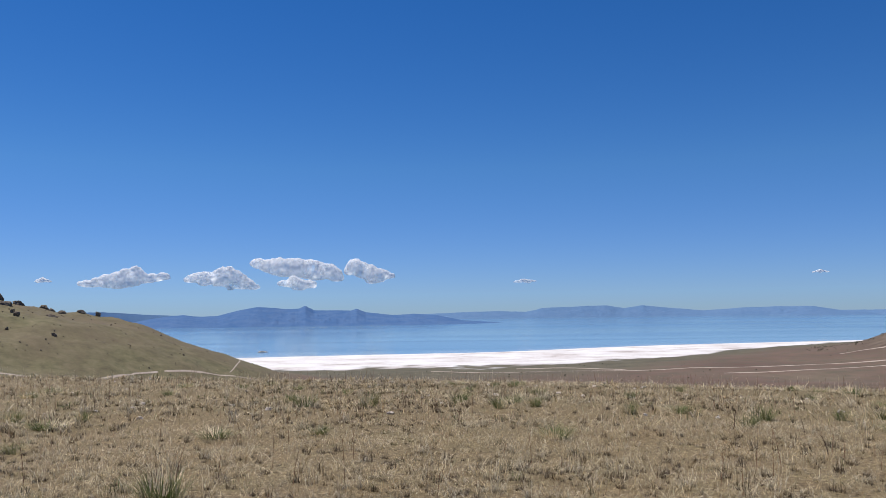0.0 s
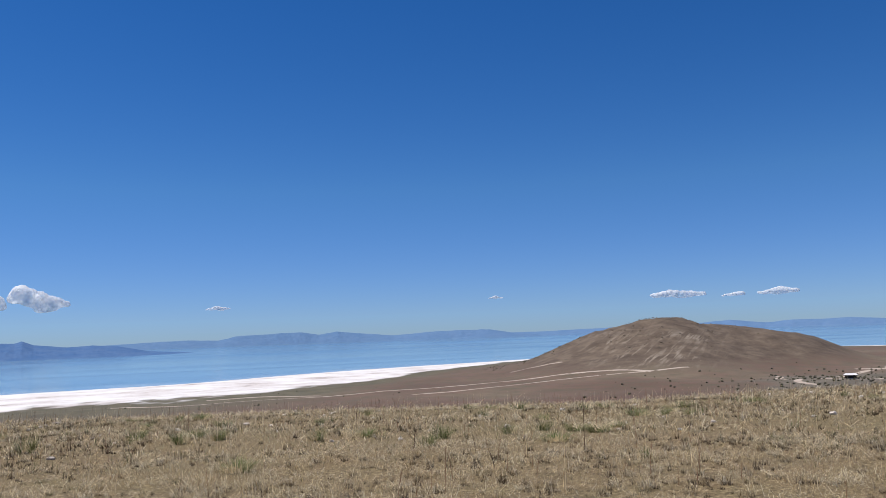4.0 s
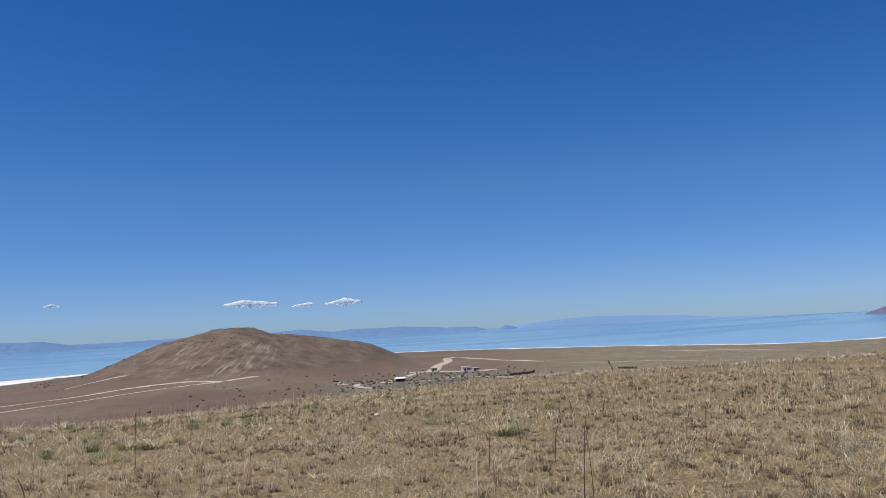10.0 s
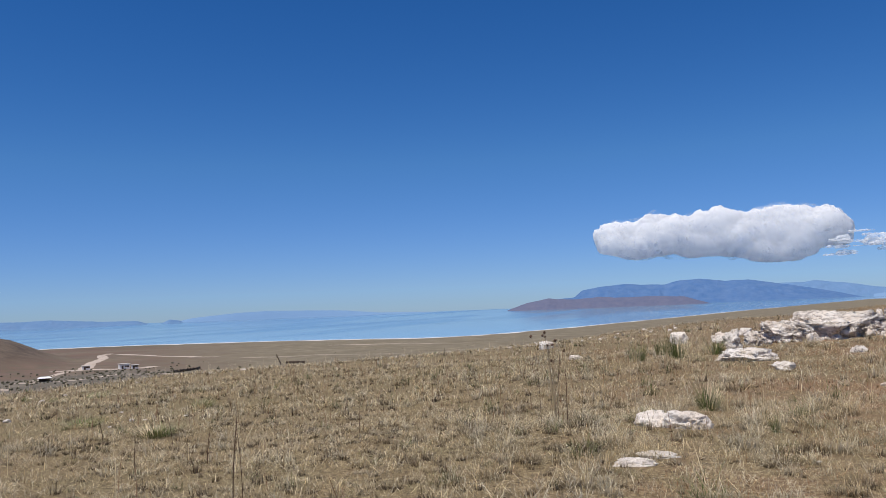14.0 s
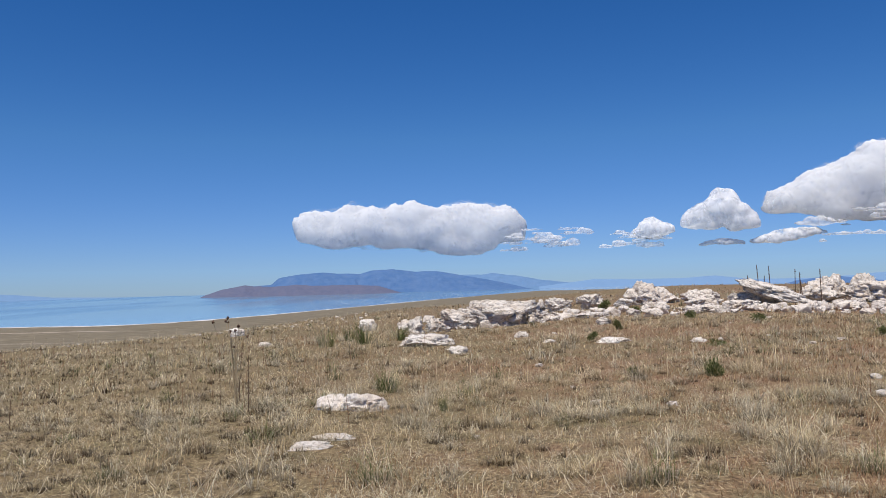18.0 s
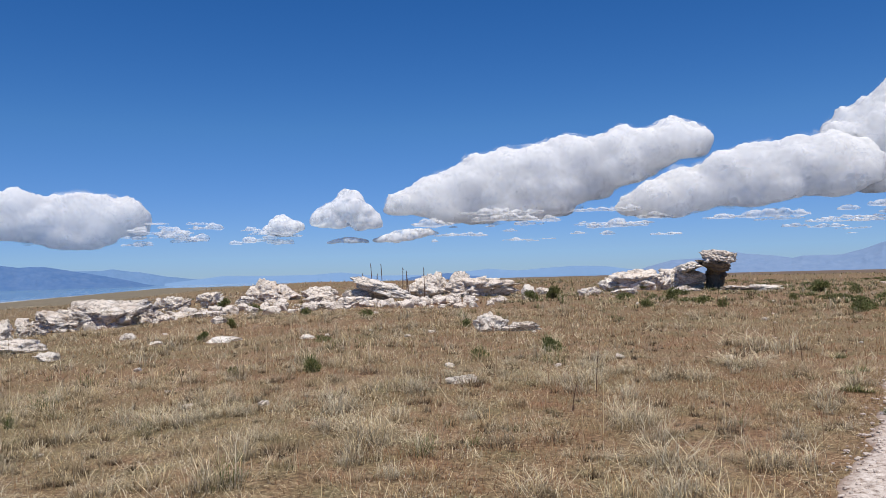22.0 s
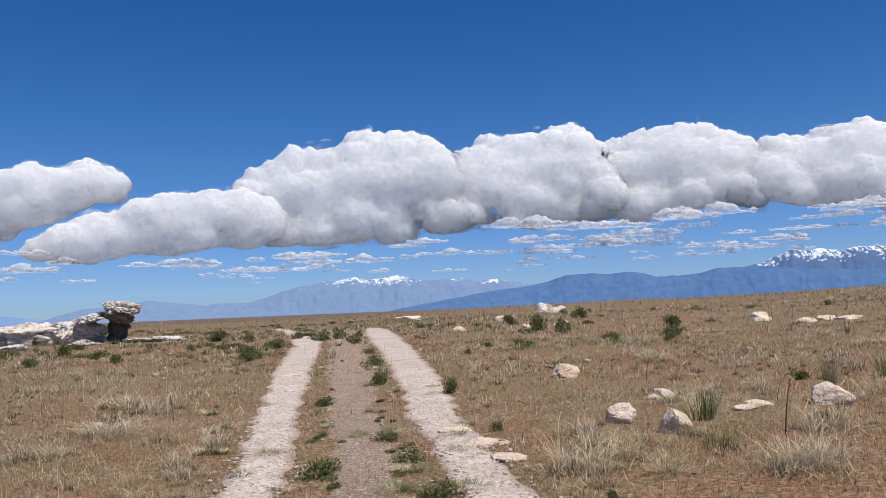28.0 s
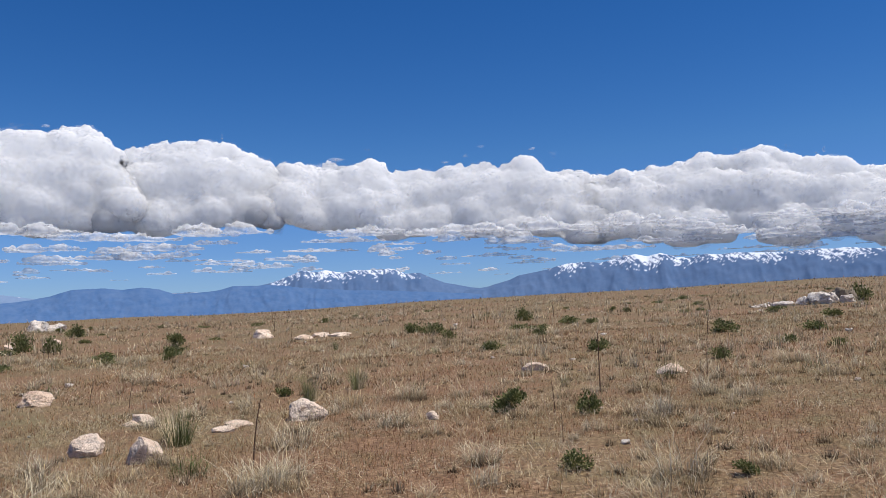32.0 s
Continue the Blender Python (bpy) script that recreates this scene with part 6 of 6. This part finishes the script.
for C, W in centres:
    spots = C[150 + (rng.beta(1.2, 2.2, 2600) * 320).astype(int)] + rng.normal(0, 0.17, (2600, 2))
    for (x, y), z0 in zip(spots, terrain(spots[:, 0], spots[:, 1])):
        if math.hypot(x, y) > 30:
            continue
        v, f = ICO[1]
        s = 0.005 + 0.017 * rng.uniform() ** 2
        V.append(v * s * rng.uniform(0.6, 1.3, 3) * np.array([1.2, 1.2, 0.6]) + np.array([x, y, z0 + 0.026])), F.append(f + n)
        n += len(v)
spots = middle[165 + (rng.beta(1.2, 2.0, 1300) * 260).astype(int)] + rng.normal(0, 0.3, (1300, 2))
for (x, y), z0 in zip(spots, terrain(spots[:, 0], spots[:, 1])):
    v, f = ICO[1]
    s = 0.004 + 0.013 * rng.uniform() ** 2.5
    V.append(v * s * rng.uniform(0.6, 1.3, 3) * np.array([1.2, 1.2, 0.6]) + np.array([x, y, z0 + 0.015])), F.append(f + n)
    n += len(v)
tagged(mesh_object("gravel", np.concatenate(V), np.concatenate(F), GRAVEL, attrs=dict(edge=np.zeros(n))), "loose pale gravel on the wheel ruts and between them", "gravel", kind="stuff")


# ---------------------------------------------------------------- dry grass
def scatter(count, r0, r1, seed, b0=-34.0, b1=230.0, power=1.0):
    rng = np.random.RandomState(seed)
    b = np.radians(rng.uniform(b0, b1, count))
    r = np.sqrt(r0 ** 2 + (r1 ** 2 - r0 ** 2) * rng.uniform(0, 1, count) ** power)
    return r * np.sin(b), r * np.cos(b), rng


def tone_of(x, y, rng):
    """Straw on the western meadow; bleached tufts over red-brown growth on the eastern side."""
    b = bearing(x, y)
    east = np.clip((b - 70) / 70, 0, 1)
    clump = fbm(np.stack([x / 0.30, y / 0.30, 0 * x], -1), 3, 501, 0.6)
    patch = noise2(x, y, 5.0, 21) * 0.35 + 0.9 * fbm(np.stack([x / 1.6, y / 1.6, 0 * x], -1), 2, 511)
    far_east = np.clip((b - 105) / 65, 0, 1)
    red = rng.uniform(0, 1, len(x)) < 0.03 + 0.10 * np.clip((b - 70) / 30, 0, 1) + 0.52 * far_east * np.clip(0.6 + 1.1 * patch, 0, 1.5)
    grn = rng.uniform(0, 1, len(x)) < 0.045 + (1 - east) * (0.02 + 0.15 * np.exp(-((np.hypot(x, y) - 19) / 5) ** 2)) + 0.10 * np.clip(noise2(x, y, 9, 23) - 0.3, 0, 1) + 0.55 * np.clip((b - 118) / 12, 0, 1) * np.clip((172 - b) / 12, 0, 1) * np.clip((np.hypot(x, y) - 17) / 14, 0, 1)
    t = np.clip(0.60 + 0.45 * clump + rng.uniform(-0.19, 0.19, len(x)), np.where(east < 0.4, 0.38, 0.26), 0.74)
    return np.where(grn, rng.uniform(0.85, 0.97, len(x)), np.where(red, rng.uniform(0.0, 0.30, len(x)), t))


def blades_field(count, r0, r1, tall, wide, seed, lean=0.6):
    x, y, rng = scatter(count, r0, r1, seed)
    cover = 0.55 + 1.15 * fbm(np.stack([x / 0.27, y / 0.27, 0 * x + 7], -1), 2, 521) + 0.25 * noise2(x, y, 2.3, 24)
    keep = off_track(x, y, 0.21) & (rng.uniform(0, 1, count) < cover) & ~(between(x, y) & (rng.uniform(0, 1, count) < 0.25))
    x, y = x[keep], y[keep]
    k = len(x)
    z = terrain(x, y)
    h = tall * rng.uniform(0.35, 1.0, k) ** 1.2 * np.clip(0.25 + 1.1 * cover[keep], 0.3, 1.5)
    a = rng.uniform(0, 6.283, k)
    ln = lean * h * rng.uniform(0.1, 1.3, k)
    o, s = np.stack([np.cos(a), np.sin(a)], -1), np.stack([-np.sin(a), np.cos(a)], -1)
    w = wide * rng.uniform(0.6, 1.3, k)
    foot = np.stack([x, y, z - 0.01], -1)
    V = np.stack([foot - np.c_[s * w[:, None], 0 * z], foot + np.c_[s * w[:, None], 0 * z], np.c_[x + o[:, 0] * ln, y + o[:, 1] * ln, z + h]], 1)
    tone = np.repeat(tone_of(x, y, rng), 3)
    # dark feet, clear tips: shade between the blades goes into the colour
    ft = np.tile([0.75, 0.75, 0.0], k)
    return V.reshape(-1, 3), np.arange(3 * k).reshape(-1, 3), tone, ft


def weeds_field(count, r0, r1, tall, wide, seed):
    """Low red-brown annual growth between the tufts of the eastern side."""
    x, y, rng = scatter(count, r0, r1, seed, 84, 230)
    red = fbm(np.stack([x / 1.6, y / 1.6, 0 * x], -1), 2, 511) + 0.5 * np.clip((bearing(x, y) - 105) / 65, 0, 1)
    keep = off_track(x, y, 0.28) & (rng.uniform(-0.2, 0.55, count) < red) & ~between(x, y)
    x, y = x[keep], y[keep]
    k, z = len(x), terrain(x, y)
    h, a = tall * rng.uniform(0.4, 1.1, k), rng.uniform(0, 6.283, k)
    s = np.stack([np.cos(a), np.sin(a)], -1) * (wide * rng.uniform(0.6, 1.3, k))[:, None]
    tip = rng.normal(0, 0.35, (k, 2)) * h[:, None]
    foot = np.stack([x, y, z - 0.01], -1)
    V = np.stack([foot - np.c_[s, 0 * z], foot + np.c_[s, 0 * z], np.c_[x + tip[:, 0], y + tip[:, 1], z + h]], 1)
    return V.reshape(-1, 3), np.arange(3 * k).reshape(-1, 3), np.repeat(rng.uniform(0.0, 0.36, k), 3), np.tile([0.8, 0.8, 0.0], k)


def tufts_field(count, r0, r1, blades, size, wide, seed, b0, b1, segs=2, dead=0.0):
    """Hummocks of bleached grass: tangled domes of blades, some dead and dark, with shade at their feet put into the
    colour.
    """
    x, y, rng = scatter(count, r0, r1, seed, b0, b1)
    crowd = fbm(np.stack([x / 2.2, y / 2.2, 0 * x + 3], -1), 2, 541)
    keep = off_track(x, y, 0.40) & ~between(x, y) & (rng.uniform(-0.55, 0.35, count) < crowd)
    x, y = x[keep], y[keep]
    z = terrain(x, y)
    protos = [matted_mesh(blades, seed + 50 + q, wide / size, segs) for q in range(7)]
    V, F, Tn, Ft, n = [], [], [], [], 0
    tt = tone_of(x, y, rng)
    lush = tt > 0.84
    tn = np.where(lush, tt, np.clip(tt * 0.1 + 0.9 * rng.uniform(0.44, 0.82, len(x)), 0.35, 0.76))
    west = bearing(x, y) < 84
    for i in range(len(x)):
        v, f, m = protos[rng.randint(7)]
        s, a = size * (0.40 + 0.85 * rng.uniform(0, 1) ** 1.6), rng.uniform(0, 6.28)
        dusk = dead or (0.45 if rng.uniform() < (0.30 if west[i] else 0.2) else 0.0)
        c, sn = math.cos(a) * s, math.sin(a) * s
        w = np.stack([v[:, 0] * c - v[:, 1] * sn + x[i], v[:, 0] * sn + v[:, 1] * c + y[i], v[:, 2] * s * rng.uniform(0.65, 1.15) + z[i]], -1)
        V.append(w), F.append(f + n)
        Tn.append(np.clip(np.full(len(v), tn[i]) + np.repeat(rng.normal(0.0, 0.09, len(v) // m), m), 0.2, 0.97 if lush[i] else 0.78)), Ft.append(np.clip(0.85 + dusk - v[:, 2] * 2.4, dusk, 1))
        n += len(v)
    return np.concatenate(V), np.concatenate(F), np.concatenate(Tn), np.concatenate(Ft)


def litter_field(count, r0, r1, long, wide, seed, rise=0.10):
    """Fallen straw lying crossed over the ground and over the hummocks."""
    x, y, rng = scatter(count, r0, r1, seed)
    cover = 0.45 + 1.2 * fbm(np.stack([x / 0.5, y / 0.5, 0 * x + 5], -1), 2, 551) + 0.3 * noise2(x, y, 3.1, 26) - 0.25 * np.clip((bearing(x, y) - 120) / 60, 0, 1)
    keep = off_track(x, y, 0.33) & (rng.uniform(0, 1, count) < cover) & ~(between(x, y) & (rng.uniform(0, 1, count) < 0.7))
    x, y = x[keep], y[keep]
    k, z = len(x), terrain(x, y)
    a, l = rng.uniform(0, 6.283, k), long * rng.uniform(0.3, 1.0, k) ** 1.3
    o, s = np.stack([np.cos(a), np.sin(a)], -1) * l[:, None], np.stack([-np.sin(a), np.cos(a)], -1) * (wide * rng.uniform(0.5, 1.2, k))[:, None]
    z0, z1 = z + rise * rng.uniform(0, 0.5, k), z + rise * rng.uniform(0.0, 1.0, k)
    p, q = np.c_[x, y, z0], np.c_[x + o[:, 0], y + o[:, 1], z1]
    mid = np.c_[x + 0.5 * o[:, 0] + rng.normal(0, 0.08, k) * l, y + 0.5 * o[:, 1] + rng.normal(0, 0.08, k) * l, np.maximum(z0, z1) + 0.25 * rise * rng.uniform(0, 1, k)]
    w = np.c_[s, 0 * z]
    V = np.stack([p - w, p + w, mid - w, mid + w, q], 1).reshape(-1, 3)
    i = np.arange(k) * 5
    F = np.concatenate([np.stack([i, i + 1, i + 3], -1), np.stack([i, i + 3, i + 2], -1), np.stack([i + 2, i + 3, i + 4], -1)])
    tone = np.clip(0.62 + 0.12 * rng.normal(size=k), 0.36, 0.78)
    return V, F, np.repeat(tone, 5), np.repeat(np.where(rng.uniform(0, 1, k) < 0.22, 0.55, 0.05), 5)


def lay(name, label, fields):
    V, F, T, Q, n = [], [], [], [], 0
    for v, f, t, q in fields:
        V.append(v), F.append(f + n), T.append(t), Q.append(q)
        n += len(v)
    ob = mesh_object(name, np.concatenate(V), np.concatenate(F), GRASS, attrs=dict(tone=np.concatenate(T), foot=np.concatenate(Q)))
    return tagged(ob, label, "grass", kind="stuff")


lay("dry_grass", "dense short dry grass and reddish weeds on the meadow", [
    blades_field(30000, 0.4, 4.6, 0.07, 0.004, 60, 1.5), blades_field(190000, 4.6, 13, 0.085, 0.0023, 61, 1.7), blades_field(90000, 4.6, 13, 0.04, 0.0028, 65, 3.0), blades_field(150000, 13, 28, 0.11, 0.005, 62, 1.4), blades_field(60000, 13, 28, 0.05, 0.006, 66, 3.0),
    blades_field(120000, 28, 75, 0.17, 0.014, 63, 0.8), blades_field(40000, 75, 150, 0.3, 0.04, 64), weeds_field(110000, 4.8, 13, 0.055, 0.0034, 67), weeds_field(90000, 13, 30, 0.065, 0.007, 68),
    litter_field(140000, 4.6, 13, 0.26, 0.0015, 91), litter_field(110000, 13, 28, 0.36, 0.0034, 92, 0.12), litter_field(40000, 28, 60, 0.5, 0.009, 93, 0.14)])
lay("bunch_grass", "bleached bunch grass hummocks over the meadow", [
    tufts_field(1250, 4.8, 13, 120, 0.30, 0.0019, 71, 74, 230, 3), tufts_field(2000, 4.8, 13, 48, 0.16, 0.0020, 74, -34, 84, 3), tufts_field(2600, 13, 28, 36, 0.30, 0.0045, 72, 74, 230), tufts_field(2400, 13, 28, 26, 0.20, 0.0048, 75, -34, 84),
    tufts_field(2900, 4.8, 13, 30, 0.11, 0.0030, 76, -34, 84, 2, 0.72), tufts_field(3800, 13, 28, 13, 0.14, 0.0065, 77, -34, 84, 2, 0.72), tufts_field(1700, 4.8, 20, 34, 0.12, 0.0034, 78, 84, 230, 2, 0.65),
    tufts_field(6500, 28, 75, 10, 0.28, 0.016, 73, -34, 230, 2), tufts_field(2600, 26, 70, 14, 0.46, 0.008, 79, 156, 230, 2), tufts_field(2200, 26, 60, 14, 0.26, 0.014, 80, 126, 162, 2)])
# thin red-brown weeds standing in the straw
x, y, rng = scatter(2600, 5.5, 32, 83, -34, 150, 0.8)
keep = off_track(x, y, 0.4) & (rng.uniform(-0.5, 0.3, len(x)) < fbm(np.stack([x / 4, y / 4, 0 * x + 1], -1), 2, 561))
x, y = x[keep], y[keep]
weeds, zz = [], terrain(x, y)
for i in range(len(x)):
    a, h = rng.uniform(0, 6.28), rng.uniform(0.14, 0.44)
    o = np.array([math.cos(a), math.sin(a)]) * h * rng.uniform(0.02, 0.3)
    weeds.append(stem_mesh([(x[i], y[i], zz[i] - 0.02), (x[i] + 0.4 * o[0], y[i] + 0.4 * o[1], zz[i] + 0.55 * h), (x[i] + o[0], y[i] + o[1], zz[i] + h)], 0.0032, 0.0022, 3))
v, f = joined(weeds)
tagged(mesh_object("weed_stem", v, f, WEED_STEM), "thin red-brown weed stems standing in dry grass", "weed", kind="stuff")
x, y, rng = scatter(2600, 6, 40, 81, power=0.8)
long, zz = [], terrain(x, y)
for i in range(len(x)):
    a, s, d = rng.uniform(0, 6.28), rng.uniform(0.2, 0.55), 1.3 * rng.uniform(0, 1) ** 2.2
    z0 = zz[i]
    o = np.array([math.cos(a), math.sin(a)])
    pts = [(x[i] + o[0] * s * d * t, y[i] + o[1] * s * d * t, z0 + s * (t - 0.35 * d * t * t)) for t in (0, 0.35, 0.7, 1.0)]
    long.append(stem_mesh(pts, 0.0028, 0.0012, 3))
v, f = joined(long)
tagged(mesh_object("dry_stem", v, f, GRASS, attrs=dict(tone=np.full(len(v), 0.58), foot=np.zeros(len(v)))), "long bent straw stems over the grass", "grass", kind="stuff")

# green growth on the strip between the ruts
deal = random.Random(51)
for i in range(70):
    c = middle[int(165 + 270 * deal.random() ** 1.2)]
    x, y = c[0] + deal.choice((-1, 1)) * deal.uniform(0.3, 0.62), c[1] + deal.uniform(-0.3, 0.3)
    w, h = deal.uniform(0.16, 0.42), deal.uniform(0.07, 0.16)
    ob = copy_thing(SHRUB_KINDS[i % 4] if i % 3 else REED_KINDS[i % 2], Matrix.Translation((x, y, float(terrain(x, y)))) @ Matrix.Rotation(deal.uniform(0, 6.28), 4, "Z") @ Matrix.Diagonal((w, w, h, 1)))
    ob["label"] = "low green plant between the wheel ruts"
